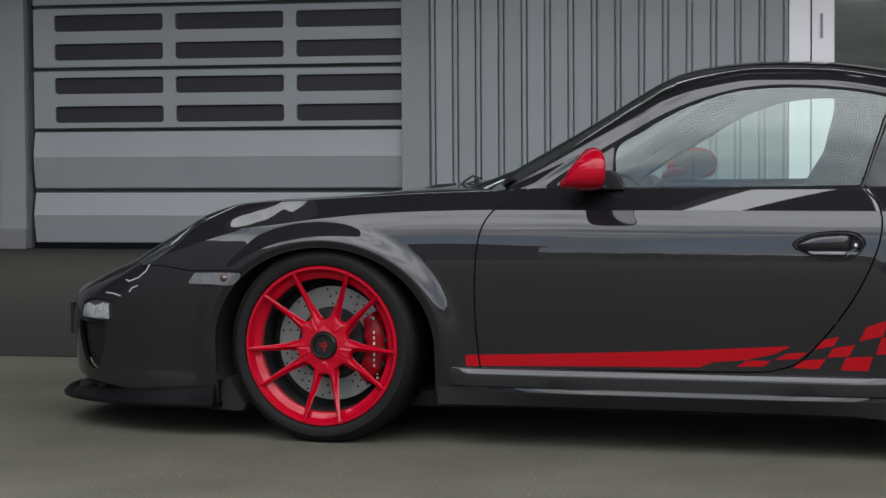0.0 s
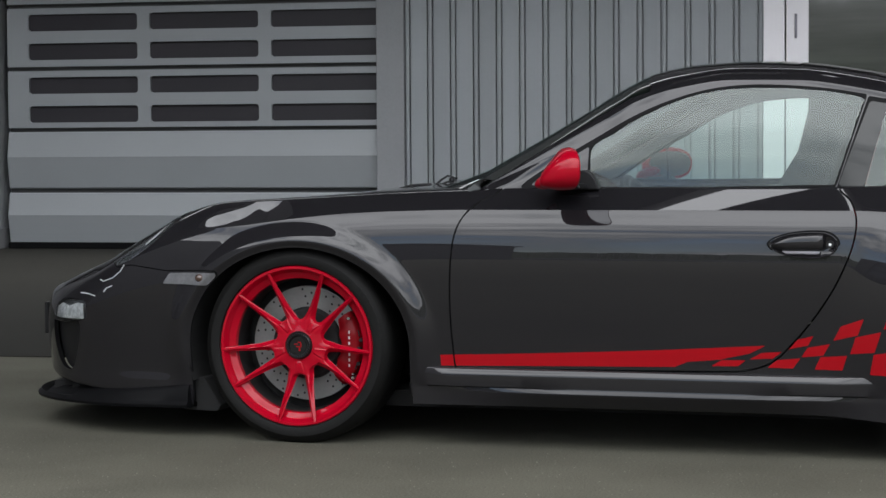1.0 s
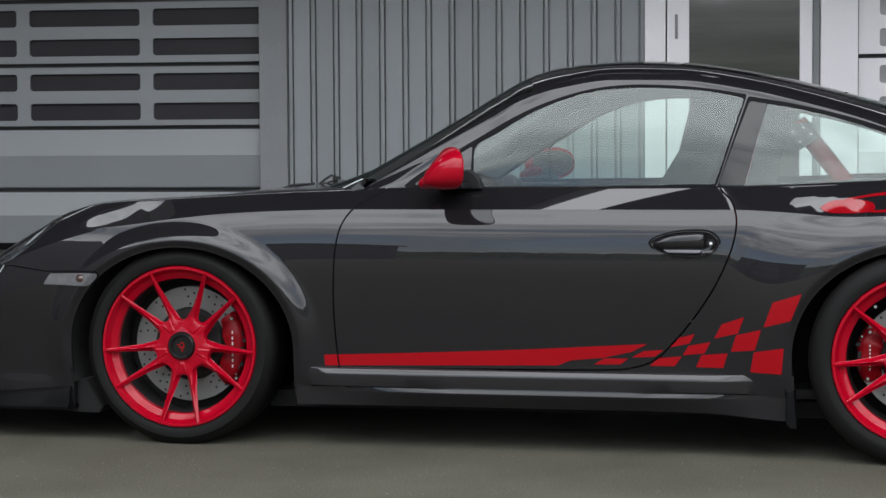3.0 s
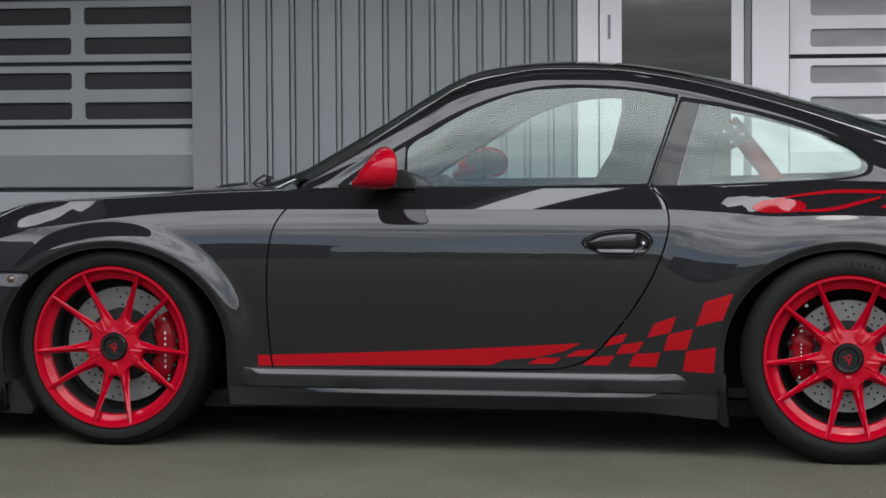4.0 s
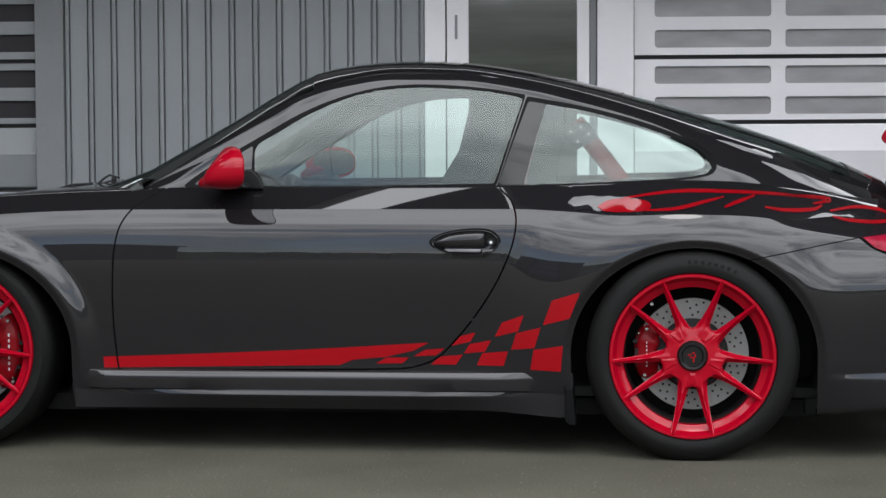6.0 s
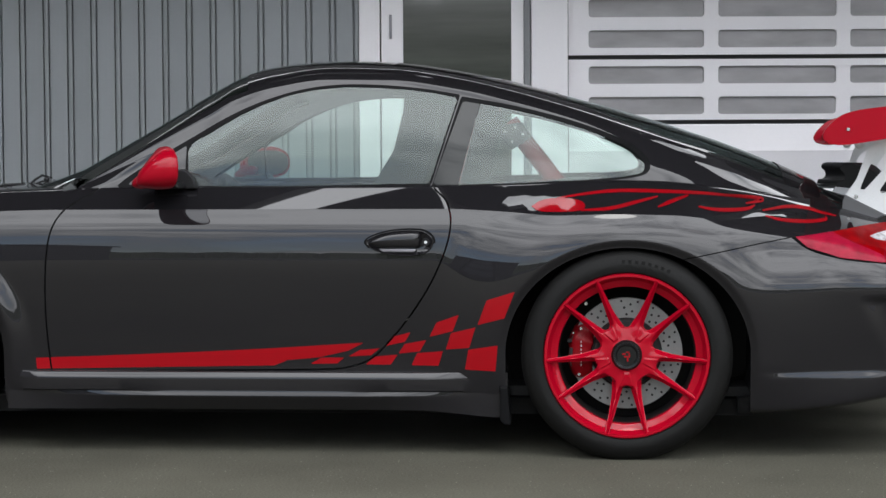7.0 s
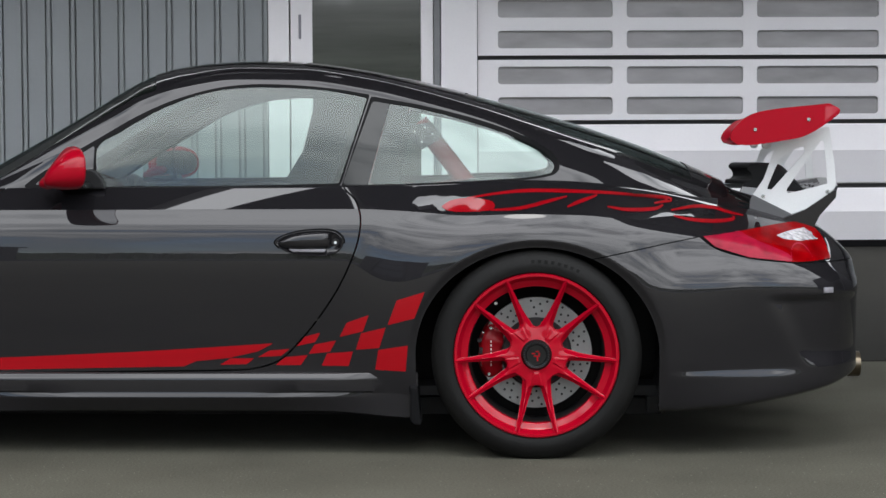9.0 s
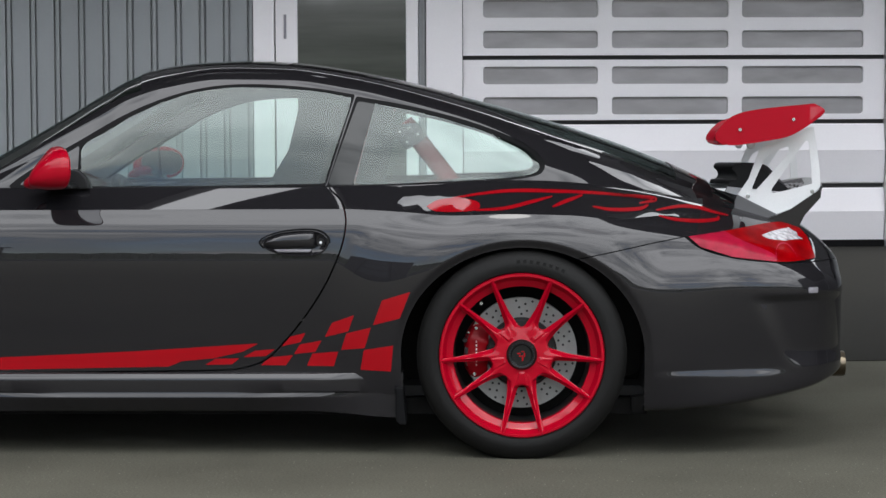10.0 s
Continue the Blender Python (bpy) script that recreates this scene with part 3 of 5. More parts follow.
SHOULDER_Z = [(-1.185, 0.405), (-1.12, 0.445), (-1.0, 0.475), (-0.8, 0.535), (-0.6, 0.625), (-0.35, 0.695), (-0.17, 0.716), (0.0, 0.738), (0.17, 0.754), (0.36, 0.763), (0.6, 0.768), (1.8, 0.768),
              (1.97, 0.760), (2.14, 0.748), (2.31, 0.752), (2.49, 0.748), (2.66, 0.728), (2.83, 0.70), (3.05, 0.66), (3.2, 0.62), (3.3, 0.58), (3.395, 0.54)]
SHOULDER_IN = [(-1.185, 0.03), (-0.9, 0.055), (-0.4, 0.038), (0.2, 0.033), (0.7, 0.033), (1.7, 0.036), (2.1, 0.034), (2.4, 0.032), (2.8, 0.042), (3.395, 0.05)]
BELT_Z = [(-1.185, 0.42), (-1.12, 0.465), (-1.0, 0.50), (-0.85, 0.552), (-0.73, 0.601), (-0.65, 0.644), (-0.54, 0.703), (-0.45, 0.748), (-0.3, 0.787), (0.0, 0.803), (0.33, 0.820), (0.55, 0.828), (0.75, 0.835), (1.7, 0.838),
          (1.97, 0.843), (2.25, 0.852), (2.4, 0.85), (2.7, 0.82), (2.95, 0.77), (3.1, 0.735), (3.25, 0.69), (3.395, 0.58)]
BELT_IN = [(-1.185, 0.07), (-0.95, 0.14), (-0.6, 0.17), (-0.3, 0.145), (0.0, 0.125), (0.4, 0.115), (0.7, 0.108), (1.7, 0.112), (2.1, 0.145), (2.5, 0.215), (2.8, 0.26), (3.1, 0.25), (3.395, 0.12)]
MID_Z = [(-1.185, 0.425), (-1.1, 0.478), (-0.9, 0.547), (-0.7, 0.620), (-0.5, 0.699), (-0.2, 0.775), (0.1, 0.815), (0.4, 0.842), (2.6, 0.86), (2.9, 0.82), (3.1, 0.77), (3.25, 0.72), (3.395, 0.60)]
MIDDLE_Z = [(-1.185, 0.43), (-1.1, 0.485), (-0.9, 0.557), (-0.7, 0.624), (-0.5, 0.698), (-0.2, 0.775), (0.1, 0.825), (0.4, 0.855), (2.6, 0.88), (2.9, 0.84), (3.1, 0.79), (3.25, 0.74), (3.395, 0.62)]


def smoothstep(a, b, x):
    t = np.clip((x - a) / (b - a), 0, 1)
    return t * t * (3 - 2 * t)


def body_sheet():
    """The near half of the tub: sill, side, shoulder, fender top and bonnet, from the foot to the middle line."""
    us = np.unique(np.concatenate([np.linspace(-1.155, -1.0, 26), np.linspace(-1.0, 3.2, 520), np.linspace(3.2, 3.395, 30)]))
    plan, foot, wide, sh, belt = (spline_at(k, us) for k in (PLAN, FOOT_Z, WIDE_Z, SHOULDER_Z, BELT_Z))
    sh_in, belt_in, mid, middle = (spline_at(k, us) for k in (SHOULDER_IN, BELT_IN, MID_Z, MIDDLE_Z))
    belt_y = plan - belt_in
    ctrl = np.stack([
        np.stack([plan - 0.10, foot + 0.002], 1),
        np.stack([plan - 0.030, foot + 0.008], 1),
        np.stack([plan - 0.021, foot * 0.7 + wide * 0.3], 1),
        np.stack([plan - 0.006, foot * 0.3 + wide * 0.7], 1),
        np.stack([plan, wide], 1),
        np.stack([plan - 0.3 * sh_in, wide * 0.40 + sh * 0.60], 1),
        np.stack([plan - sh_in, sh], 1),
        np.stack([belt_y, belt], 1),
        np.stack([belt_y * 0.55, mid], 1),
        np.stack([0.0 * plan, middle], 1),
    ], 1)
    counts = [3, 14, 20, 16, 16, 22, 24, 12, 8]
    fold = (smoothstep(-0.60, -0.15, us) * (1 - 0.7 * smoothstep(2.5, 2.9, us)))[:, None]
    grid = []
    q = np.concatenate([2 * ctrl[:, :1] - ctrl[:, 1:2], ctrl, ctrl[:, -1:] * [[-1, 1]] + 0 * ctrl[:, -1:]], 1)
    q[:, -1] = ctrl[:, -2] * [-1, 1]
    for i, n in enumerate(counts):
        a, b, c, d = q[:, i], q[:, i + 1], q[:, i + 2], q[:, i + 3]
        for t in np.linspace(0, 1, n, endpoint=False):
            if i == 5:
                t = 1 - (1 - t) ** 1.8
            if i == 6:
                t = t**1.8
            tb, tc = 0.42 * (c - a), 0.42 * (d - b)
            # a crisp fold along the shoulder
            if i == 5:
                tc = tc * (1 - fold) + 0.95 * (c - b) * fold + (0, 0)
            if i == 6:
                tb = tb * (1 - fold) + 1.0 * (c - b) * fold
                tc = tc * (1 - fold) + 1.0 * (c - b) * fold
            grid.append((2 * t**3 - 3 * t**2 + 1) * b + (t**3 - 2 * t**2 + t) * tb + (3 * t**2 - 2 * t**3) * c + (t**3 - t**2) * tc)
    grid.append(ctrl[:, -1])
    yz = np.stack(grid, 1)
    p = np.concatenate([np.repeat(us[:, None, None], yz.shape[1], 1), -yz[:, :, :1], yz[:, :, 1:]], 2)
    # flares round the wheels: a lip, its rounded back and, behind the doors, the broad haunch
    x, z = p[:, :, 0], p[:, :, 2]
    side = smoothstep(0.4, 0.7, -p[:, :, 1])
    for cu, a, b, rises in ((0.012, 0.384, 0.325, ((0.023, 1.06, 1.27), (-0.012, 1.0, 1.07))), (AXLE - 0.002, 0.374, 0.331, ((0.027, 1.0, 1.80), (-0.012, 1.0, 1.07)))):
        s = np.hypot((x - cu) / a, np.maximum(z - HUB, 0) / b)
        for out, s0, s1 in rises:
            p[:, :, 1] -= out * (1 - smoothstep(s0, s1, s)) * smoothstep(0.12, 0.30, z) * (1 - smoothstep(0.73, 0.87, z)) * side
    # the rear bumper leans in above its crease
    lean = smoothstep(2.62, 2.80, x) * side
    p[:, :, 1] += lean * 0.21 * (np.logaddexp(0, (np.clip(z, 0.3, 0.64) - 0.530) / 0.006) * 0.006 - 0.05)
    # ledges low on the bumpers and a tuck behind the rear wheel
    for u0, u1, z, out in ((2.72, 3.20, 0.262, 0.007), (-0.70, -0.40, 0.205, 0.005)):
        along = smoothstep(u0, u0 + 0.12, p[:, :, 0]) * (1 - smoothstep(u1 - 0.12, u1, p[:, :, 0])) * smoothstep(0.4, 0.6, -p[:, :, 1])
        d = p[:, :, 2] - z
        p[:, :, 1] -= out * along * (1 - smoothstep(-0.009, 0.009, d))
    # vent hollow at the rear corner
    edge = p[:, :, 0] - (3.045 + (0.496 - p[:, :, 2]) * 0.52)
    hollow = smoothstep(-0.01, 0.08, edge) * (1 - smoothstep(0.478, 0.503, p[:, :, 2])) * smoothstep(0.27, 0.33, p[:, :, 2]) * smoothstep(0.4, 0.6, -p[:, :, 1])
    p[:, :, 1] += 0.015 * hollow
    return grid_sheet(p)


ROOF_Z = [(0.30, 0.80), (0.40, 0.835), (0.455, 0.862), (0.70, 0.992), (0.90, 1.105), (1.03, 1.188), (1.10, 1.222), (1.20, 1.243), (1.32, 1.253), (1.45, 1.256), (1.60, 1.248), (1.76, 1.226), (1.94, 1.190),
          (2.1, 1.150), (2.3, 1.096), (2.5, 1.036), (2.7, 0.968), (2.84, 0.912), (2.98, 0.850)]
RAIL_Z = [(0.30, 0.76), (0.45, 0.795), (0.54, 0.802), (0.62, 0.850), (0.742, 0.923), (0.847, 0.988), (1.006, 1.080), (1.10, 1.134), (1.22, 1.174), (1.40, 1.202), (1.60, 1.198), (1.83, 1.165), (2.0, 1.125), (2.2, 1.068), (2.4, 1.0),
          (2.6, 0.93), (2.8, 0.855), (2.98, 0.79)]
RAIL_Y = [(0.30, 0.76), (0.54, 0.735), (0.8, 0.70), (1.1, 0.66), (1.4, 0.635), (1.8, 0.64), (2.15, 0.635), (2.4, 0.600), (2.6, 0.553), (2.8, 0.503), (2.98, 0.450)]


def cabin_sheet():
    """The near half of the greenhouse, from the belt to the middle of the roof."""
    us = np.linspace(0.32, 2.98, 240)
    plan, belt, belt_in = (spline_at(k, us) for k in (PLAN, BELT_Z, BELT_IN))
    roof, rail, rail_y = (spline_at(k, us) for k in (ROOF_Z, RAIL_Z, RAIL_Y))
    y0, z0 = plan - belt_in - 0.004, belt - 0.012
    y0 = np.maximum(y0, rail_y + 0.01)
    rail = np.maximum(rail, z0 + 0.004)
    span = rail - z0
    ctrl = np.stack([
        np.stack([y0, z0], 1),
        np.stack([y0 * 0.72 + rail_y * 0.28 + 0.006 * np.minimum(1, span / 0.2), z0 + 0.36 * span], 1),
        np.stack([y0 * 0.36 + rail_y * 0.64 + 0.006 * np.minimum(1, span / 0.2), z0 + 0.72 * span], 1),
        np.stack([rail_y, rail], 1),
        np.stack([rail_y * 0.80, rail + (0.55 + 0.07 * (1 - smoothstep(0.9, 1.3, us))) * (roof - rail)], 1),
        np.stack([rail_y * 0.45, rail + 0.88 * (roof - rail)], 1),
        np.stack([0 * roof, roof], 1),
    ], 1)
    counts = [10, 12, 12, 8, 8, 7]
    q = np.concatenate([2 * ctrl[:, :1] - ctrl[:, 1:2], ctrl, ctrl[:, -2:-1] * [[-1, 1]]], 1)
    grid = []
    for i, n in enumerate(counts):
        a, b, c, d = q[:, i], q[:, i + 1], q[:, i + 2], q[:, i + 3]
        for t in np.linspace(0, 1, n, endpoint=False):
            tb, tc = 0.42 * (c - a), 0.42 * (d - b)
            grid.append((2 * t**3 - 3 * t**2 + 1) * b + (t**3 - 2 * t**2 + t) * tb + (3 * t**2 - 2 * t**3) * c + (t**3 - t**2) * tc)
    grid.append(ctrl[:, -1])
    yz = np.stack(grid, 1)
    p = np.concatenate([np.repeat(us[:, None, None], yz.shape[1], 1), -yz[:, :, :1], yz[:, :, 1:]], 2)
    return grid_sheet(p)


def arch(cu, a, b):
    """Signed field of a wheel opening, round above and straight below; the bonnet and the floor stay out of it."""
    def field(v):
        x, z = v[:, 0] - cu, v[:, 2] - HUB
        r = np.hypot(x / a, np.maximum(z, 0) / b) - 1
        return np.where(-v[:, 1] > 0.45, r * b, 1.0)
    return field


DOOR = curve([(0.690, 0.840), (0.660, 0.815), (0.612, 0.787), (0.567, 0.737), (0.543, 0.664), (0.533, 0.538), (0.533, 0.411), (0.541, 0.300), (0.546, 0.262)]) + \
    curve([(0.56, 0.258), (0.836, 0.262), (1.195, 0.266), (1.40, 0.269), (1.480, 0.275), (1.555, 0.300), (1.612, 0.352), (1.684, 0.439), (1.746, 0.535), (1.790, 0.631), (1.808, 0.700), (1.808, 0.752), (1.790, 0.796), (1.757, 0.826), (1.742, 0.850)])
SIDE_GLASS = curve([(0.966, 0.905), (0.970, 0.968), (1.040, 1.012), (1.124, 1.062), (1.213, 1.103), (1.319, 1.136), (1.435, 1.150), (1.563, 1.149), (1.70, 1.138), (1.820, 1.116)]) + [(1.735, 0.846), (1.35, 0.840), (0.968, 0.840)]
SIDE_TRIM = curve([(0.740, 0.842), (0.78, 0.874), (0.87, 0.932), (0.972, 0.992), (1.088, 1.059), (1.20, 1.109), (1.319, 1.144), (1.435, 1.159), (1.563, 1.158), (1.70, 1.146), (1.828, 1.125)]) + [(1.7395, 0.836), (0.75, 0.832)]
QUARTER_GLASS = curve([(1.836, 1.106), (1.997, 1.077), (2.137, 1.041), (2.260, 1.000), (2.365, 0.953), (2.405, 0.914), (2.408, 0.888), (2.382, 0.871), (2.277, 0.859), (2.1, 0.849), (1.961, 0.843), (1.745, 0.842)])
QUARTER_TRIM = curve([(1.831, 1.120), (1.997, 1.089), (2.169, 1.045), (2.306, 0.996), (2.390, 0.950), (2.422, 0.914), (2.424, 0.885), (2.393, 0.865), (2.277, 0.850), (2.1, 0.840), (1.961, 0.834), (1.742, 0.834)])
HEADLIGHT = curve([(-0.690, 0.570), (-0.623, 0.590), (-0.549, 0.635), (-0.492, 0.695), (-0.428, 0.756)]) + curve([(-0.46, 0.785), (-0.56, 0.745), (-0.66, 0.685), (-0.73, 0.625), (-0.725, 0.585)])
TAIL = curve([(2.852, 0.679), (2.94, 0.688), (3.03, 0.700), (3.13, 0.712), (3.19, 0.714), (3.23, 0.702), (3.258, 0.668), (3.272, 0.612)], 5) + curve([(3.270, 0.603), (3.15, 0.598), (3.011, 0.612), (2.906, 0.641), (2.852, 0.679)], 5)
MARKER = [(-0.471, 0.518), (-0.468, 0.525), (-0.446, 0.556), (-0.26, 0.560), (-0.275, 0.538), (-0.300, 0.516)]
FOG = curve([(-0.975, 0.386), (-0.968, 0.426), (-0.92, 0.450), (-0.86, 0.453), (-0.803, 0.448), (-0.797, 0.41), (-0.808, 0.385), (-0.89, 0.378), (-0.975, 0.386)], 4)
INTAKE = curve([(-0.985, 0.372), (-0.90, 0.370), (-0.832, 0.374), (-0.84, 0.30), (-0.87, 0.225), (-0.90, 0.205), (-0.95, 0.225), (-0.985, 0.30), (-0.985, 0.372)], 4)
BUMPER_REAR = [(2.50, 0.610), (2.745, 0.660), (2.858, 0.681), (2.9, 0.646), (3.0, 0.614), (3.15, 0.596), (3.5, 0.596), (3.5, 0.0), (2.5, 0.0)]
BUMPER_FRONT = [(-0.268, 0.566), (-0.46, 0.562), (-0.60, 0.578), (-0.66, 0.568), (-0.70, 0.588), (-0.75, 0.63), (-0.80, 0.665), (-1.3, 0.665), (-1.3, 0.0), (-0.2, 0.0)]


SCREEN_EDGE = [(0.30, 0.60), (0.50, 0.79), (0.583, 0.824), (0.742, 0.921), (0.847, 0.986), (1.006, 1.078), (1.10, 1.128), (1.25, 1.165)]


def paint_film(name, sheet, poly, parent, label, mat):
    film = sheet.near(poly).refined().refined().split(inside(poly))[0]
    return sheet_part(name, film.moved(0.0012), mat, parent, label)


def ribbon(points, half):
    """A closed outline round a line, pointed at its ends."""
    p = np.array(curve(points, 5))
    way = np.gradient(p, axis=0)
    way /= np.linalg.norm(way, axis=1, keepdims=True)
    swell = half * (0.35 + 0.65 * np.sin(np.linspace(0.15, math.pi - 0.15, len(p))))[:, None]
    off = np.stack([-way[:, 1], way[:, 0]], 1) * swell
    return [tuple(q) for q in np.vstack([p + off, (p - off)[::-1]])]


def spoke_shape(rim_r, t):
    """A fifth of the wheel face along +x: a root that widens to the hub and two thin arms, as a crowned plate."""
    r, a = np.meshgrid(np.linspace(0.046, rim_r - 0.007, 84), np.radians(np.linspace(-36, 36, 97)), indexing="ij")
    arm = radians(14.3)
    off = np.abs(np.abs(a) - arm) * r
    inner = np.abs(a) < arm
    reach = [0.08, 0.10, 0.12, 0.14, 0.19, 0.25]
    base = np.where(inner, np.interp(r, reach, [0.0150, 0.0140, 0.0124, 0.0112, 0.0086, 0.0062]), np.interp(r, reach, [0.0262, 0.0214, 0.0166, 0.0130, 0.0090, 0.0062]))
    crotch = np.where(inner, 0.097, 0.085)
    fillet = np.where(inner, arm * 0.097 - 0.0139, (radians(36) - arm) * 0.085 - 0.0249)
    reach = np.clip(crotch + fillet - r, 0, fillet)
    keep = base + np.where(r < crotch, fillet + 3 * (crotch - r), fillet - np.sqrt(fillet**2 - reach**2)) - off
    y = -t + spline_at([(0.046, 0.038), (0.075, 0.042), (0.10, 0.044), (0.15, 0.030), (0.20, 0.012), (rim_r - 0.007, -0.007)], r)
    y = y + 0.015 * (1 - smoothstep(-0.001, 0.015, keep))
    # ridges along the arms and a flat tongue between them
    y = y - 0.003 * np.exp(-((off / 0.011) ** 2)) * smoothstep(0.055, 0.085, r) * (1 - smoothstep(0.11, 0.16, r))
    tongue = np.abs(a) * r - (0.009 + 0.22 * (r - 0.06))
    y = y - 0.0035 * (1 - smoothstep(-0.003, 0.003, tongue)) * smoothstep(0.052, 0.060, r) * (1 - smoothstep(0.086, 0.103, r))
    face = grid_sheet(np.stack([r * np.cos(a), y, r * np.sin(a)], -1))
    plate = face._keep(keep.reshape(-1)).rim(0.026)
    bm = bmesh.new()
    verts = [bm.verts.new((p[0], p[1], p[2])) for p in plate.v]
    for k, f in enumerate(plate.f):
        bm.faces.new([verts[i] for i in f])
    bmesh.ops.remove_doubles(bm, verts=bm.verts, dist=1e-6)
    return bm


def build_wheel(parent, u, side, rim_r, tyre_r, half, disc_r, caliper_angle):
    """One wheel: tyre, forged rim with five forked spokes, centre nut, drilled disc and caliper. y < 0 is its outer face."""
    wheel = new("wheel")
    wheel.parent = parent
    wheel.matrix_local = pose(u, side * (0.872 - half if u < 1 else 0.925 - half), HUB, 0, 0, 180 * (side > 0))
    tagged(wheel, label="red forged wheel with five forked spokes")
    t = half
    part("tyre", lathe([(rim_r - 0.004, -t + 0.018), (rim_r + 0.004, -t + 0.004), (rim_r + 0.018, -t), (rim_r + 0.032, -t + 0.001), (tyre_r - 0.018, -t + 0.010), (tyre_r - 0.007, -t + 0.020), (tyre_r - 0.001, -t + 0.036), (tyre_r, -t + 0.06), (tyre_r, 0),
                               (tyre_r, t - 0.05), (tyre_r - 0.02, t - 0.01), (rim_r + 0.02, t), (rim_r - 0.005, t - 0.02)], 96), TYRE, wheel, "black low-profile tyre", smooth=True)
    part("rim", lathe([(rim_r - 0.002, -t + 0.020), (rim_r + 0.001, -t + 0.012), (rim_r - 0.003, -t + 0.006), (rim_r - 0.010, -t + 0.006), (rim_r - 0.013, -t + 0.010), (rim_r - 0.020, -t + 0.027), (rim_r - 0.023, -t + 0.031), (rim_r - 0.038, -t + 0.036), (rim_r - 0.042, -t + 0.040), (rim_r - 0.043, -t + 0.058)], 96), RED, wheel, "red rim with a deep lip", smooth=True)
    part("barrel", lathe([(rim_r - 0.041, -t + 0.054), (rim_r - 0.044, -t + 0.09), (rim_r - 0.046, 0.02), (rim_r - 0.03, t - 0.02)], 64), BARREL, wheel, "black rim barrel", smooth=True)
    # five forked spokes, alike
    first = None
    for k in range(5):
        if first is None:
            spoke = first = part("spoke", spoke_shape(rim_r, t), RED, wheel, smooth=True)
        else:
            spoke = new("spoke", first.data)
            spoke.parent = wheel
        spoke.matrix_local = pose(0, 0, 0, 0, 90 - 72 * k, 0)
    part("hub", lathe([(0.0, -t + 0.058), (0.048, -t + 0.058), (0.058, -t + 0.062), (0.064, -t + 0.075), (0.066, -t + 0.12), (0.0, -t + 0.12)], 48), RED, wheel, smooth=True)
    part("centre_nut", lathe([(0.0, -t + 0.036), (0.030, -t + 0.036), (0.034, -t + 0.030), (0.040, -t + 0.029), (0.046, -t + 0.034), (0.050, -t + 0.046), (0.050, -t + 0.062)], 40), CARBON, wheel, "black centre-lock nut with a red mark", smooth=True)
    bm = bmesh.new()
    for k in range(30):
        bmesh.ops.create_cube(bm, size=1.0, matrix=Matrix.Rotation(radians(12 * k), 4, "Y") @ Matrix.Translation((0.0375, -t + 0.0285, 0)) @ Matrix.Diagonal((0.007, 0.004, 0.0042, 1)))
    part("knurled_ring", bm, PLASTIC, wheel, "black ring of teeth")
    bm = bmesh.new()
    for x, z, w, h in ((-0.009, 0.004, 0.011, 0.004), (0.003, 0.010, 0.010, 0.0035), (0.008, 0.000, 0.004, 0.013), (-0.002, -0.004, 0.012, 0.004), (0.003, -0.013, 0.0045, 0.012)):
        box(bm, x - w / 2, x + w / 2, -t + 0.0345, -t + 0.037, z - h / 2, z + h / 2)
    part("mark", bm, RED_FILM, wheel, "small red mark")
    deep = 0.128 if u < 1 else 0.108
    bell = 0.64 * disc_r
    part("brake_disc", lathe([(bell, -t + deep), (disc_r, -t + deep), (disc_r, -t + deep + 0.03), (bell, -t + deep + 0.03), (bell, -t + deep)], 72), DISC, wheel, "grey drilled brake disc")
    bm = bmesh.new()
    for ring, r in enumerate(np.linspace(bell + 0.010, disc_r - 0.010, 5)):
        count = 20
        for k in range(count):
            a = 2 * math.pi * (k + 0.5 * (ring % 2) + 0.08 * ring) / count
            if (k + ring) % 2 or (k * 7 + ring * 3) % 5 == 0:
                bmesh.ops.create_circle(bm, cap_ends=True, segments=8, radius=0.0040, matrix=Matrix.Translation((r * math.cos(a), -t + deep - 0.0008, r * math.sin(a))) @ Matrix.Rotation(radians(90), 4, "X"))
    tagged(part("drilling", bm, HOLE, wheel), kind="stuff")
    part("disc_bell", lathe([(0.0, -t + deep - 0.025), (bell - 0.010, -t + deep - 0.022), (bell - 0.002, -t + deep - 0.007), (bell, -t + deep + 0.025)], 40), HOLE, wheel, smooth=True)
    # caliper hugging the disc: a body with two shoulders, piston bosses, a bridge gap and bolts
    bm = bmesh.new()
    a0, a1, n = caliper_angle[0], caliper_angle[1], 22
    loops = []
    for i in range(n + 1):
        g = i / n
        a = radians(a0 + (a1 - a0) * g)
        swell = math.sin(math.pi * g) ** 0.5
        waist = 0.006 * math.exp(-(((g - 0.5) / 0.10) ** 2))
        boss = 0.006 * (math.exp(-(((g - 0.27) / 0.09) ** 2)) + math.exp(-(((g - 0.73) / 0.09) ** 2)))
        r0, r1 = disc_r - 0.056 - 0.010 * swell - boss, disc_r - 0.002 + 0.014 * swell - waist
        d0 = -t + 0.104 - 0.014 * swell - 0.6 * boss
        loops.append([bm.verts.new((r * math.cos(a), y, r * math.sin(a))) for r, y in ((r0, d0 + 0.022), (r0 + 0.006, d0 + 0.004), (r0 + 0.014, d0), (r1 - 0.020, d0 - 0.001), (r1 - 0.008, d0 + 0.006), (r1, d0 + 0.020), (r1, d0 + 0.09), (r0, d0 + 0.09))])
    for a, b in zip(loops, loops[1:]):
        for i in range(8):
            j = (i + 1) % 8
            bm.faces.new((a[i], a[j], b[j], b[i]))
    bm.faces.new(loops[0])
    bm.faces.new(loops[-1])
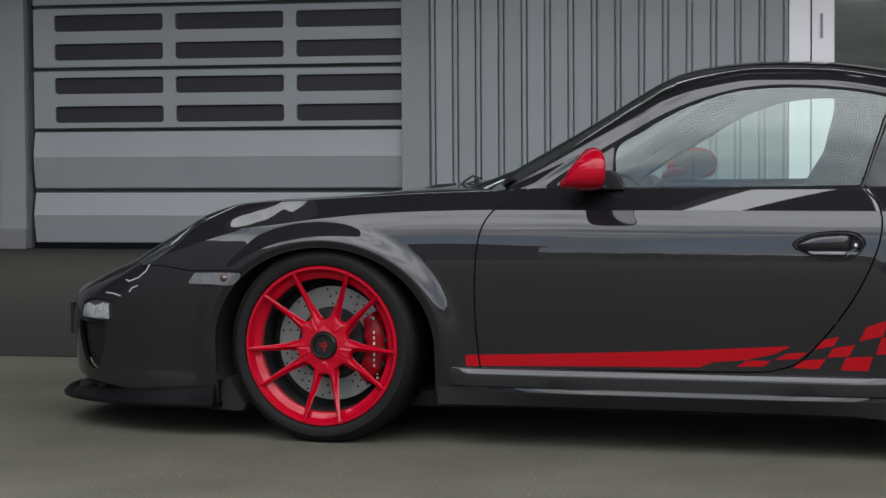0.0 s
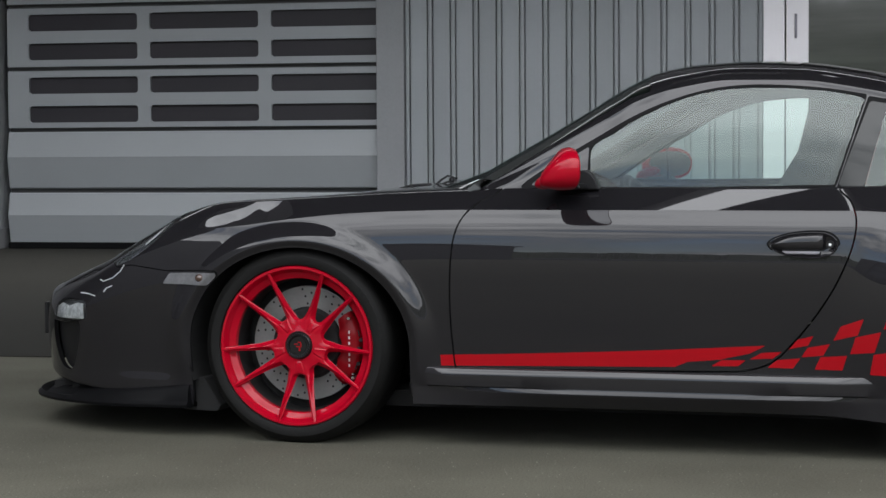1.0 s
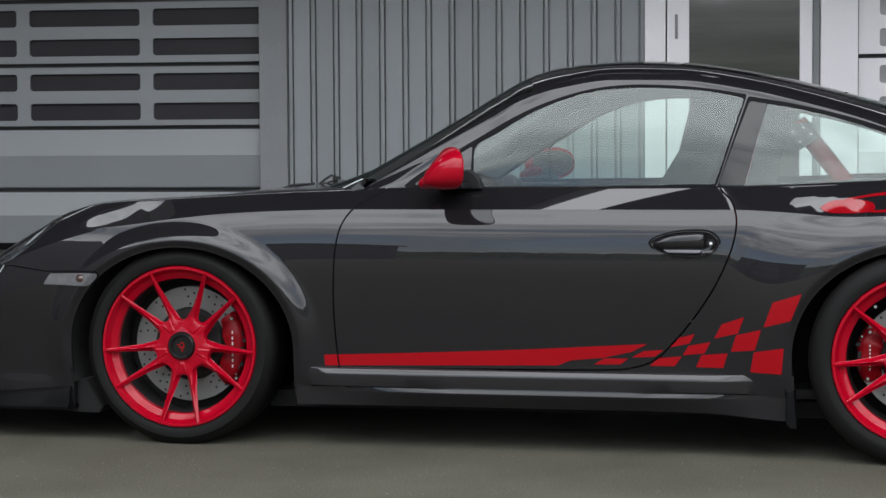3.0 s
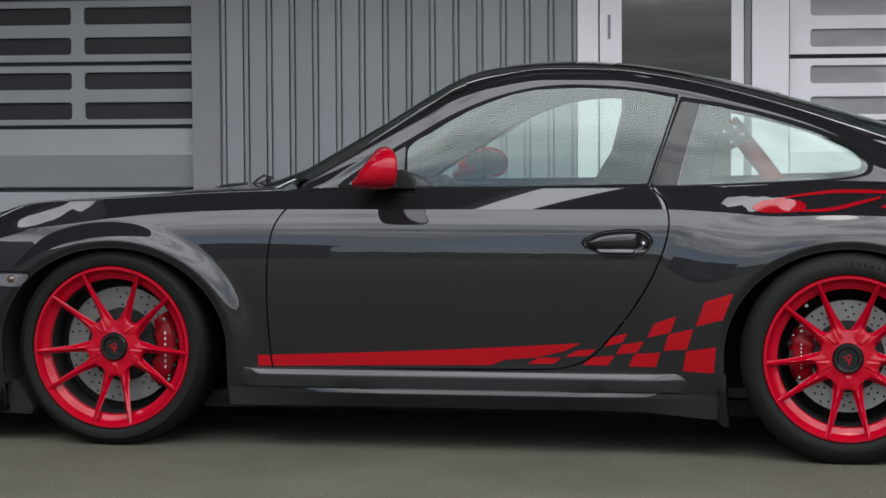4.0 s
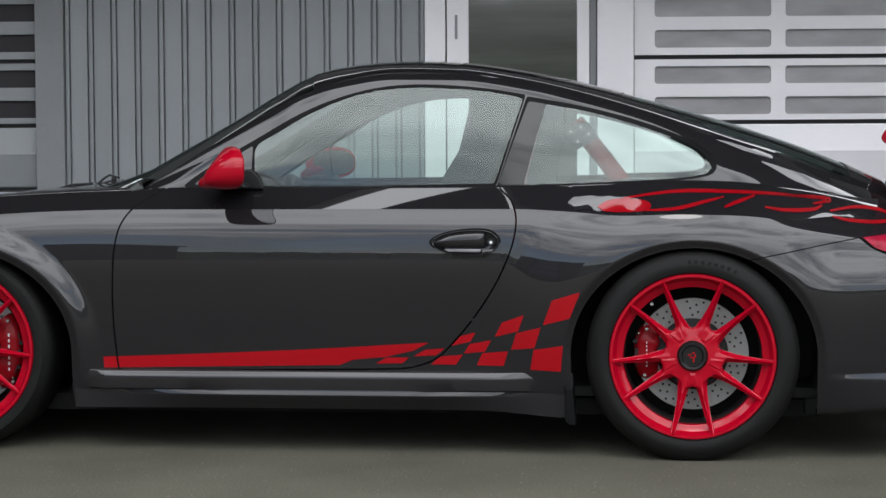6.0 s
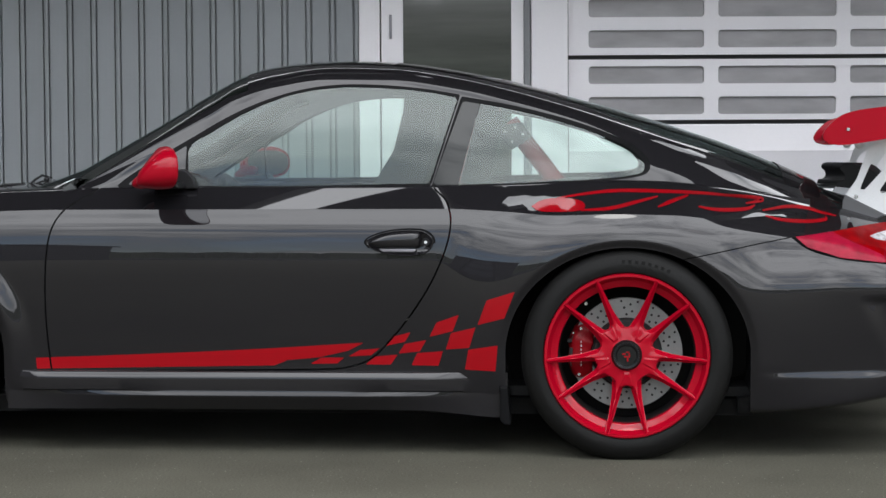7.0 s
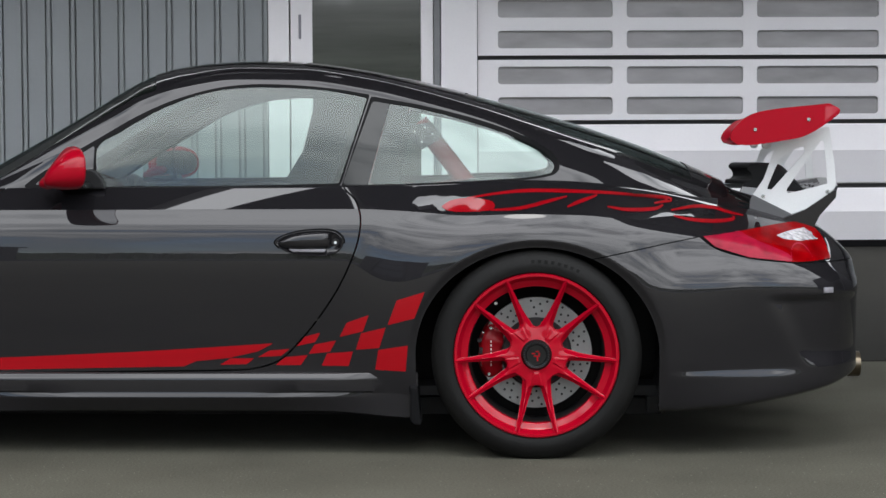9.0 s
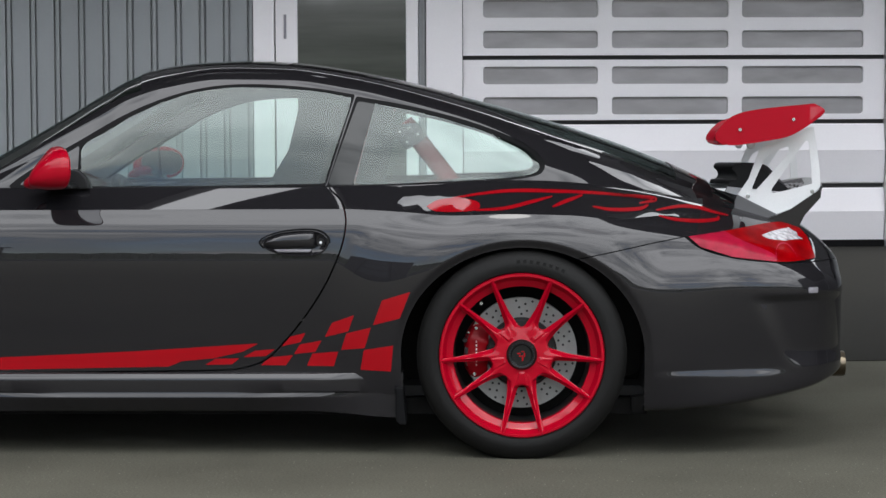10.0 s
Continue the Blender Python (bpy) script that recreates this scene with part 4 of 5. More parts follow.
    part("caliper", bm, RED_CALIPER, wheel, "red brake caliper", smooth=True)
    for g, r, mat, size in ((0.08, disc_r - 0.012, STEEL, 0.006), (0.92, disc_r - 0.012, STEEL, 0.006), (0.20, disc_r + 0.004, STEEL, 0.004), (0.34, disc_r + 0.008, PLASTIC, 0.008), (0.62, disc_r + 0.008, PLASTIC, 0.008)):
        a = radians(a0 + (a1 - a0) * g)
        bm = bmesh.new()
        bmesh.ops.create_cone(bm, cap_ends=True, segments=10, radius1=size, radius2=size * 0.8, depth=0.020, matrix=Matrix.Translation((r * math.cos(a), -t + 0.098, r * math.sin(a))) @ Matrix.Rotation(radians(90), 4, "X"))
        part("caliper_bolt", bm, mat, wheel, smooth=True)
    for g in (0.30, 0.50, 0.70):
        a = radians(a0 + (a1 - a0) * g)
        bm = bmesh.new()
        bmesh.ops.create_cube(bm, size=1.0, matrix=Matrix.Rotation(-a, 4, "Y") @ Matrix.Translation((disc_r - 0.001, -t + 0.1035, 0)) @ Matrix.Diagonal((0.011, 0.02, 0.020, 1)))
        part("bridge_gap", bm, HOLE, wheel)
    x, top, low, wide = (0.158, 0.042, -0.068, 0.0048) if u < 1 else (-0.140, 0.036, -0.036, 0.0034)
    for z in np.linspace(top, low, 7):
        high = (top - low) / 7 * 0.6
        part("lettering_bar", boxed(x - wide / 2, x + wide / 2, -t + 0.0865, -t + 0.092, z - high / 2, z + high / 2), WHITE_PAINT, wheel)
    # inner barrel shade and valve
    part("barrel_back", lathe([(0.0, t - 0.06), (rim_r - 0.03, t - 0.06)], 48), LINER, wheel)
    bm = bmesh.new()
    a = radians(-29 if u < 1 else 128)
    bmesh.ops.create_cone(bm, cap_ends=True, segments=10, radius1=0.006, radius2=0.005, depth=0.035, matrix=Matrix.Translation(((rim_r - 0.052) * math.cos(a), -t + 0.055, (rim_r - 0.052) * math.sin(a))) @ Matrix.Rotation(radians(90), 4, "X"))
    part("valve", bm, STEEL, wheel, smooth=True)
    # raised sidewall lettering, as plain bars
    bm = bmesh.new()
    r = (rim_r + tyre_r) / 2 - 0.002
    for i in range(8):
        a = radians((40 - i * 4.6) if u < 1 else (92 - i * 4))
        m = Matrix.Translation((r * math.cos(a), -t + 0.0015, r * math.sin(a))) @ Matrix.Rotation(-a, 4, "Y")
        bmesh.ops.create_cube(bm, size=1.0, matrix=m @ Matrix.Diagonal((0.015, 0.0012 if u > 1 else 0.0036, 0.010, 1)))
    part("sidewall_lettering", bm, TYRE, wheel, "raised bars of sidewall lettering")
    return wheel


def build_car():
    car = new("sports_car")
    car.matrix_world = pose(-1.779, 7.265, 0, 0, 0, -4.198)
    tagged(car, label="parked graphite grey sports coupe with red wheels and rear wing", category="car")
    body = body_sheet()
    cabin = cabin_sheet()

    # the tub has no lid under the cabin
    def lid(v):
        return np.where((v[:, 0] > 0.50) & (v[:, 0] < 2.5), 0.70 - 0.12 * smoothstep(1.9, 2.5, v[:, 0]) + v[:, 1], -1.0)
    body = body.split(lid)[0]
    for a in (arch(0.012, 0.384, 0.325), arch(AXLE - 0.002, 0.374, 0.331)):
        body = body.split(a)[1]
    door, shell = body.split(inside(DOOR), 0.0028)
    rear_bumper, shell = shell.split(inside(BUMPER_REAR), 0.0016)
    front_bumper, shell = shell.split(inside(BUMPER_FRONT), 0.0016)
    headlight, shell = shell.split(inside(HEADLIGHT), 0.0012)
    tail, shell = shell.split(inside(TAIL), 0.0012)
    tail2, rear_bumper = rear_bumper.split(inside(TAIL), 0.0012)
    marker, front_bumper = front_bumper.split(inside(MARKER), 0.001)
    marker2, shell = shell.split(inside(MARKER), 0.001)
    fog, front_bumper = front_bumper.split(inside(FOG), 0.001)
    intake, front_bumper = front_bumper.split(inside(INTAKE), 0.001)
    sheet_part("air_intake", intake.moved(-0.02), PLASTIC, car, "black air intake")
    sheet_part("air_intake", intake.moved(-0.02).mirrored(), PLASTIC, car)

    # far side mirrors the near one
    sheet_part("body", shell, PAINT, car, "glossy graphite body shell", 0.018)
    sheet_part("body", shell.mirrored(), PAINT, car, depth=0.018)
    sheet_part("front_bumper", front_bumper, PAINT, car, depth=0.015)
    sheet_part("front_bumper", front_bumper.mirrored(), PAINT, car, depth=0.015)
    sheet_part("rear_bumper", rear_bumper, PAINT, car, depth=0.015)
    sheet_part("rear_bumper", rear_bumper.mirrored(), PAINT, car, depth=0.015)
    sheet_part("door", door, PAINT, car, "graphite door, closed", 0.02)
    sheet_part("door", door.mirrored(), PAINT, car, depth=0.02)

    # lamps
    for m in (False, True):
        f = (lambda s: s.mirrored()) if m else (lambda s: s)
        lamp = sheet_part("headlight", f(headlight.moved(0.002)), LAMP_GLASS, car, "clear headlight glass")
        sheet_part("reflector", f(headlight.moved(-0.010)), REFLECTOR, lamp, "bright reflector")
        # white strip drawn for the reflection that runs along the lens
        gleam = [(-0.566, 0.646), (-0.541, 0.673), (-0.515, 0.709), (-0.494, 0.730)]
        strip = headlight.near(gleam).refined().split(inside(ribbon(gleam, 0.006)))[0]
        sheet_part("painted_reflection", f(strip.moved(-0.002)), LAMP_GLINT, lamp, "white strip painted for a lens reflection")
        # bright metal beads in place of highlights on the bumper seams round the lamp
        for line in ([(-0.633, -0.797, 0.578), (-0.645, -0.801, 0.556), (-0.676, -0.796, 0.533), (-0.718, -0.782, 0.519), (-0.734, -0.771, 0.524)],
                     [(-0.677, -0.802, 0.506), (-0.702, -0.795, 0.497), (-0.713, -0.793, 0.484)],
                     [(-0.824, -0.739, 0.476), (-0.785, -0.762, 0.475), (-0.752, -0.779, 0.468)]):
            tube([(x, -y if m else y, z) for x, y, z in line], 0.0020, "bumper_edge", ALU, car, "bright metal bead standing in for a bumper seam highlight")
        tail_lamp = sheet_part("tail_light", f(tail.moved(0.003)), TAIL_RED, car, "red tail light with a clear insert", 0.02)
        clear = tail.split(inside([(3.096, 0.675), (3.135, 0.685), (3.168, 0.691), (3.204, 0.696), (3.208, 0.686), (3.223, 0.683), (3.222, 0.671), (3.240, 0.660), (3.208, 0.660), (3.175, 0.657), (3.122, 0.664)]))[0]
        sheet_part("clear_insert", f(clear.moved(0.0045)), TAIL_CLEAR, tail_lamp, "clear reversing lamp")
        low = tail.split(inside(curve([(2.85, 0.676), (2.90, 0.690), (2.968, 0.695), (3.00, 0.680), (3.036, 0.662), (3.131, 0.620), (3.131, 0.59)], 4) + [(2.85, 0.59)]))[0]
        sheet_part("outer_lens", f(low.moved(0.0040)), TAIL_DARK, tail_lamp, "pinkish red outer lens")
        bow = [(3.135, 0.608), (3.137, 0.630), (3.148, 0.645), (3.165, 0.651), (3.183, 0.645), (3.196, 0.628), (3.204, 0.610)]
        line = tail.near(bow).refined().split(inside(ribbon(bow, 0.0022)))[0]
        sheet_part("light_bow", f(line.moved(0.0050)), TAIL_DARK, tail_lamp, "pale bow in the lens")
        side = sheet_part("side_marker", f(marker.plus(marker2).moved(0.002)), MARKER_LENS, car, "clear side marker lamp", 0.01)
        bulb_bm = bmesh.new()
        bmesh.ops.create_uvsphere(bulb_bm, u_segments=14, v_segments=8, radius=0.013, matrix=Matrix.Translation((-0.325, -0.880 if not m else 0.880, 0.541)) @ Matrix.Diagonal((1.2, 0.8, 1, 1)))
        part("bulb", bulb_bm, BULB, side, "amber bulb", smooth=True)
        foglamp = sheet_part("fog_light", f(fog.moved(0.002)), LAMP_GLASS, car, "clear front lamp")
        sheet_part("reflector", f(fog.moved(-0.014)), REFLECTOR, foglamp)
        # lower part of the lamp, white for the highlights in its bowl
        glint = fog.split(inside([(-0.97, 0.384), (-0.965, 0.422), (-0.93, 0.437), (-0.885, 0.428), (-0.845, 0.441), (-0.812, 0.440), (-0.81, 0.386)]))[0]
        sheet_part("bowl_glint", f(glint.moved(-0.004)), LAMP_GLINT, foglamp, "white lamp patch with painted highlights")

    # cabin: glass, rubber and painted frames
    field_glass, field_trim = inside(SIDE_GLASS), inside(SIDE_TRIM)
    q_glass, q_trim = inside(QUARTER_GLASS), inside(QUARTER_TRIM)
    near = lambda g: (lambda v: np.where(-v[:, 1] > 0.50, g(v), 1.0))
    trim, top = cabin.split(near(field_trim))
    glass_1, trim = trim.split(near(field_glass))
    sail, trim = trim.split(near(inside([(0.772, 0.845), (0.80, 0.868), (0.875, 0.918), (0.958, 0.968), (0.958, 0.846)])))
    trim_q, top = top.split(near(q_trim))
    glass_2, trim_q = trim_q.split(near(q_glass))

    print_q, glass_2 = glass_2.split(near(inside([(1.70, 0.80), (1.815, 0.80), (1.900, 1.13), (1.70, 1.13)])))

    # windscreen and rear window: the part of the top within the rails
    def screen(v):
        edge = spline_at(SCREEN_EDGE, v[:, 0])
        return np.where(v[:, 0] < 1.25, np.maximum(edge - v[:, 2], v[:, 0] - (1.085 - 0.05 * (v[:, 1] / 0.6) ** 2 * -1)), 1.0)

    def lap(v):
        return 0.10 - 0.075 * smoothstep(2.15, 2.42, v[:, 0])

    def rear_screen(v):
        rail = spline_at(RAIL_Y, v[:, 0])
        return np.where(v[:, 0] > 1.8, np.maximum(np.maximum(-v[:, 1] - (rail - lap(v)), 2.12 - v[:, 0]), v[:, 0] - 2.86), 1.0)
    wind, top = top.split(screen)
    back, top = top.split(rear_screen)
    frit, wind = wind.split(lambda v: spline_at(RAIL_Y, v[:, 0]) - 0.075 + v[:, 1])
    frit_back, back = back.split(lambda v: np.minimum(spline_at(RAIL_Y, v[:, 0]) - lap(v) - 0.025 + v[:, 1], v[:, 0] - 2.16))
    for m in (False, True):
        f = (lambda s: s.mirrored()) if m else (lambda s: s)
        sheet_part("roof", f(top), PAINT, car, depth=0.02)
        frame_1 = sheet_part("window_trim", f(trim.moved(-0.002)), RUBBER, car, "black window rubber", 0.012)
        frame_2 = sheet_part("window_trim", f(trim_q.moved(-0.002)), RUBBER, car, "black window rubber", 0.012)
        for n, s in (("side_window", glass_1), ("quarter_window", glass_2), ("windscreen", wind), ("rear_window", back)):
            s = s.moved(-0.003)
            if m:
                # the far panes face the cabin
                s = Sheet(s.v * [1, -1, 1], -s.n * [1, -1, 1], s.f)
            pane = sheet_part(n, s, SCREEN_GLASS if n in ("windscreen", "rear_window") else GLASS, car, "greenish tinted glass")
            pane.visible_shadow = False
        sheet_part("pillar_border", f(print_q.moved(-0.003)), ENAMEL, car, "black enamel border of the quarter window")
        sheet_part("screen_border", f(frit.moved(-0.003)), ENAMEL, car, "black enamel border of the windscreen")
        sheet_part("screen_border", f(frit_back.moved(-0.003)), ENAMEL, car, "black enamel border of the rear window")
        if m:
            corner = sheet_part("corner_window", Sheet(sail.v * [1, -1, 1], -sail.n * [1, -1, 1], sail.f), GLASS, car, "greenish tinted corner pane")
            corner.visible_shadow = False
        else:
            sheet_part("corner_panel", sail.moved(-0.001), PAINT, car, "graphite corner panel before the side window")
        # inner lining of the roof and pillars
        inner = top.plus(frit_back).moved(-0.028)
        sheet_part("headliner", f(inner), HEADLINER, car, "grey headliner")

    # red films
    stripe = curve([(0.496, 0.302), (0.549, 0.304), (0.809, 0.314), (1.173, 0.331), (1.539, 0.354)], 4) + [(1.488, 0.328), (1.397, 0.307), (1.297, 0.298), (1.256, 0.281), (0.809, 0.273), (0.546, 0.268), (0.498, 0.267)]
    lay = shell.plus(door)
    paint_film("stripe", lay, stripe, car, "red film stripe", RED_FILM)
    checks = [[(1.368, 0.286), (1.403, 0.306), (1.477, 0.307), (1.453, 0.288)], [(1.488, 0.31), (1.525, 0.331), (1.588, 0.336), (1.56, 0.314)],
              [(1.543, 0.285), (1.571, 0.31), (1.644, 0.317), (1.621, 0.285)], [(2.01, 0.516), (1.977, 0.434), (1.894, 0.412), (1.923, 0.489)],
              [(1.836, 0.443), (1.817, 0.392), (1.743, 0.373), (1.766, 0.418)], [(1.888, 0.405), (1.868, 0.341), (1.794, 0.334), (1.811, 0.386)],
              [(1.956, 0.35), (1.949, 0.269), (1.854, 0.273), (1.865, 0.335)], [(1.785, 0.329), (1.771, 0.283), (1.686, 0.283), (1.704, 0.322)],
              [(1.733, 0.363), (1.713, 0.327), (1.646, 0.32), (1.665, 0.35)], [(1.684, 0.387), (1.667, 0.357), (1.603, 0.343), (1.626, 0.372)]]
    for c in checks:
        paint_film("check", lay, c, car, "red film check", RED_FILM)
    # script on the rear quarter, as plain strokes
    paint_film("script_stroke", shell, curve([(2.059, 0.775), (2.094, 0.794), (2.155, 0.799), (2.216, 0.789), (2.216, 0.764), (2.138, 0.758), (2.082, 0.761), (2.059, 0.775)], 4), car, "red film stroke", RED_FILM)
    for stroke in ([(2.137, 0.799), (2.239, 0.814), (2.333, 0.821), (2.470, 0.818), (2.607, 0.810), (2.766, 0.792)],
                   [(2.209, 0.763), (2.302, 0.769), (2.385, 0.788), (2.448, 0.803)],
                   [(2.543, 0.806), (2.489, 0.788), (2.447, 0.772)],
                   [(2.640, 0.806), (2.745, 0.797), (2.777, 0.788), (2.721, 0.779)],
                   [(2.571, 0.772), (2.633, 0.762), (2.718, 0.763), (2.750, 0.774)],
                   [(2.772, 0.758), (2.852, 0.768), (2.913, 0.763), (2.955, 0.750), (3.006, 0.738)],
                   [(2.778, 0.742), (2.828, 0.730), (2.904, 0.724), (2.967, 0.728), (2.970, 0.738)]):
        paint_film("script_stroke", shell, ribbon(stroke, 0.0055), car, "red film stroke", RED_FILM)

    # sills
    for side in (-1, 1):
        bm = bmesh.new()
        prof = [(0.800, 0.263), (0.878, 0.263), (0.881, 0.2615), (0.8825, 0.259), (0.8885, 0.248), (0.8895, 0.245), (0.890, 0.240), (0.8888, 0.206), (0.8890, 0.201), (0.890, 0.1985), (0.8935, 0.190), (0.894, 0.187), (0.892, 0.183), (0.860, 0.152), (0.857, 0.147), (0.853, 0.142), (0.84, 0.141), (0.5, 0.140)]
        loops = []
        for u in np.linspace(0.405, 1.985, 80):
            plan = float(spline_at(PLAN, u))
            upper = float(smoothstep(0.41, 0.52, u) * (1 - smoothstep(1.70, 1.95, u)))
            lower = float(smoothstep(0.45, 0.95, u) * (1 - smoothstep(1.45, 1.93, u)))
            drop = 0.018 * float(smoothstep(1.7, 1.985, u))
            ring = []
            for i, (y, z) in enumerate(prof):
                k = upper if i < 8 else lower
                flush = plan - 0.014
                if 0 < i < 16:
                    y = flush + k * (plan - 0.884 + y - flush)
                if i > 12:
                    z -= drop
                ring.append(bm.verts.new((u, side * min(y, plan + 0.03), z)))
            loops.append(ring)
        for a, b in zip(loops, loops[1:]):
            for i in range(len(prof) - 1):
                bm.faces.new((a[i], b[i], b[i + 1], a[i + 1]))
        bm.faces.new(loops[0])
        bm.faces.new(loops[-1])
        part("side_sill", bm, PAINT, car, "graphite side sill", smooth=True).data.set_sharp_from_angle(angle=radians(40))
        part("sill_flap", prism([(1.962, 0.22), (1.986, 0.22), (1.995, 0.104), (1.975, 0.104), (1.962, 0.118)], side * 0.80, side * 0.893, bevel=0.004), RUBBER, car, "black flap behind the sill")
        # chin lip, following the plan of the nose
        path = np.array(curve([(-1.192, 0.0), (-1.182, 0.28), (-1.130, 0.47), (-1.035, 0.615), (-0.875, 0.742), (-0.65, 0.832), (-0.384, 0.866)], 7))
        way = np.gradient(path, axis=0)
        way /= np.linalg.norm(way, axis=1, keepdims=True)
        bm = bmesh.new()
        loops = []
        for (x, y), (dx, dy) in zip(path, way):
            s = (x + 1.192) / 0.808
            top, low = 0.108 + 0.072 * s, 0.088 + 0.014 * s
            sweep = 0.055 - 0.030 * s
            loops.append([bm.verts.new((x + dy * o, side * (y - dx * o), z)) for o, z in ((0.20, low + 0.02), (0.02, low), (0.002, low + 0.003), (0.0, low + 0.012), (0.012, low + 0.024), (sweep * 0.6, top - 0.016), (sweep, top), (sweep + 0.03, top + 0.012))])
        for a, b in zip(loops, loops[1:]):
            for i in range(7):
                bm.faces.new((a[i], b[i], b[i + 1], a[i + 1]))
        bm.faces.new(loops[-1])
        part("chin_lip", bm, RUBBER, car, "black chin lip", smooth=True)
    part("underbody", boxed(-0.9, 2.75, -0.66, 0.66, 0.108, 0.16), LINER, car, "dark underbody")
    for side in (-1, 1):
        part("arch_flap", prism([(-0.44, 0.12), (-0.42, 0.092), (-0.30, 0.088), (-0.285, 0.11), (-0.345, 0.2), (-0.44, 0.2)], side * 0.56, side * 0.80, bevel=0.004), LINER, car, "black flap before the wheel")
        # unseen floor edge, added to deepen the shade under the sills
        part("floor_edge", boxed(0.43, 1.93, side * 0.662, side * 0.835, 0.143, 0.150), LINER, car)
    for cu in (0.012, AXLE):
        for side in (-1, 1):
            bm = bmesh.new()
            loops = []
            for k in range(25):
                a = radians(-20 + 220 * k / 24)
                loops.append([bm.verts.new((cu + 0.40 * math.cos(a), side * y, HUB + 0.36 * math.sin(a))) for y in (0.85, 0.50)])
            for a, b in zip(loops, loops[1:]):
                bm.faces.new((a[0], b[0], b[1], a[1]))
            bm.faces.new([q[1] for q in loops])
            part("arch_liner", bm, LINER, car, "dark wheel arch liner")

    for side in (-1, 1):
        build_wheel(car, 0.006, side, 0.264, 0.3235, 0.118, 0.190, (-46, 36))
        build_wheel(car, AXLE - 0.004, side, 0.253, 0.324, 0.152, 0.172, (146, 209))

    # mirrors
    for side in (-1, 1):
        bm = bmesh.new()
        loops = []
        # from the pointed front to the blunt rear edge: place, low, high, half width
        for x, lo, hi, half in ((0.863, 0.848, 0.866, 0.035), (0.867, 0.843, 0.880, 0.065), (0.876, 0.840, 0.895, 0.085), (0.892, 0.837, 0.914, 0.097), (0.910, 0.835, 0.932, 0.104), (0.935, 0.833, 0.952, 0.108), (0.960, 0.833, 0.963, 0.109), (0.982, 0.834, 0.966, 0.107), (0.994, 0.837, 0.962, 0.103), (0.999, 0.842, 0.955, 0.098)):
            zc, zh = (lo + hi) / 2, (hi - lo) / 2
            ring = []
            for k in range(28):
                a = 2 * math.pi * k / 28
                ca, sa = math.cos(a), math.sin(a)
                off = half * math.copysign(abs(ca) ** 0.75, ca)
                lean = (0.45 if side < 0 else 0.75) * (off - 0.09) * float(smoothstep(0.85, 1.0, x))
                ring.append(bm.verts.new((x + lean, side * (0.965 + off), zc + zh * math.copysign(abs(sa) ** 0.8, sa))))
            loops.append(ring)
        for a, b in zip(loops, loops[1:]):
            for k in range(28):
                j = (k + 1) % 28
                bm.faces.new((a[k], a[j], b[j], b[k]))
        bm.faces.new(loops[0])
        bm.faces.new(loops[-1])
        shell_mirror = part("mirror", bm, RED, car, "red door mirror", smooth=True)
        bm = bmesh.new()
        disc = []
        for k in range(28):
            ca, sa = math.cos(2 * math.pi * k / 28), math.sin(2 * math.pi * k / 28)
            off = 0.090 * math.copysign(abs(ca) ** 0.75, ca)
            disc.append((1.0005 + (0.45 if side < 0 else 0.75) * (off - 0.09), side * (0.965 + off), 0.8995 + 0.050 * math.copysign(abs(sa) ** 0.8, sa)))
        front, back = [bm.verts.new(q) for q in disc], [bm.verts.new((q[0] - 0.004, q[1], q[2])) for q in disc]
        bm.faces.new(front)
        bm.faces.new(back)
        for k in range(28):
            bm.faces.new((front[k - 1], front[k], back[k], back[k - 1]))
        part("mirror_glass", bm, CHROME, shell_mirror, "mirror glass")
        bm = bmesh.new()
        bmesh.ops.create_uvsphere(bm, u_segments=24, v_segments=14, radius=1.0, matrix=Matrix.Translation((0.862, side * 0.865, 0.861)) @ Matrix.Rotation(radians(-18), 4, "Y") @ Matrix.Diagonal((0.050, 0.055, 0.024, 1)))
        part("mirror_base", bm, RED, shell_mirror, "red mirror base", smooth=True)
        part("mirror_foot", prism([(0.87, 0.830), (0.90, 0.86), (0.945, 0.893), (0.957, 0.894), (0.974, 0.886), (0.992, 0.865), (1.003, 0.832)] if side < 0 else [(0.86, 0.820), (0.87, 0.838), (0.96, 0.838), (0.97, 0.820)], side * 0.752, side * 0.792, bevel=0.004), PLASTIC, shell_mirror, "black mirror foot")
        part("mirror_arm", prism([(0.86, 0.834), (0.875, 0.850), (0.96, 0.852), (0.97, 0.836)], side * 0.76, side * 0.90, bevel=0.004), PLASTIC, shell_mirror, "black mirror arm")

    # door handle in its oval recess
    for side in (-1, 1):
        oval = closed_curve([(1.542, 0.664), (1.566, 0.688), (1.633, 0.706), (1.718, 0.708), (1.754, 0.690), (1.763, 0.664), (1.737, 0.629), (1.669, 0.618), (1.584, 0.632)], 6)
        mid = np.mean(oval, axis=0)
        small = [tuple(mid + (np.array(q) - mid) * (0.945, 0.88)) for q in oval]
        handle = part("door_handle", prism(oval, side * 0.866, side * 0.8735, bevel=0.001), RUBBER, car, "oval door handle recess", smooth=True)
        bm = bmesh.new()
        loops = [[bm.verts.new((mid[0] + (x - mid[0]) * k, side * y, mid[1] + (z - mid[1]) * k)) for x, z in small] for k, y in ((1.0, 0.8835), (0.97, 0.8838), (0.92, 0.8810), (0.75, 0.8765), (0.5, 0.8745), (0.15, 0.8740))]
        for a, b in zip(loops, loops[1:]):
            for k in range(len(small)):
                bm.faces.new((a[k - 1], a[k], b[k], b[k - 1]))
        bm.faces.new(loops[-1])
        part("recess", bm, PAINT, handle, smooth=True)
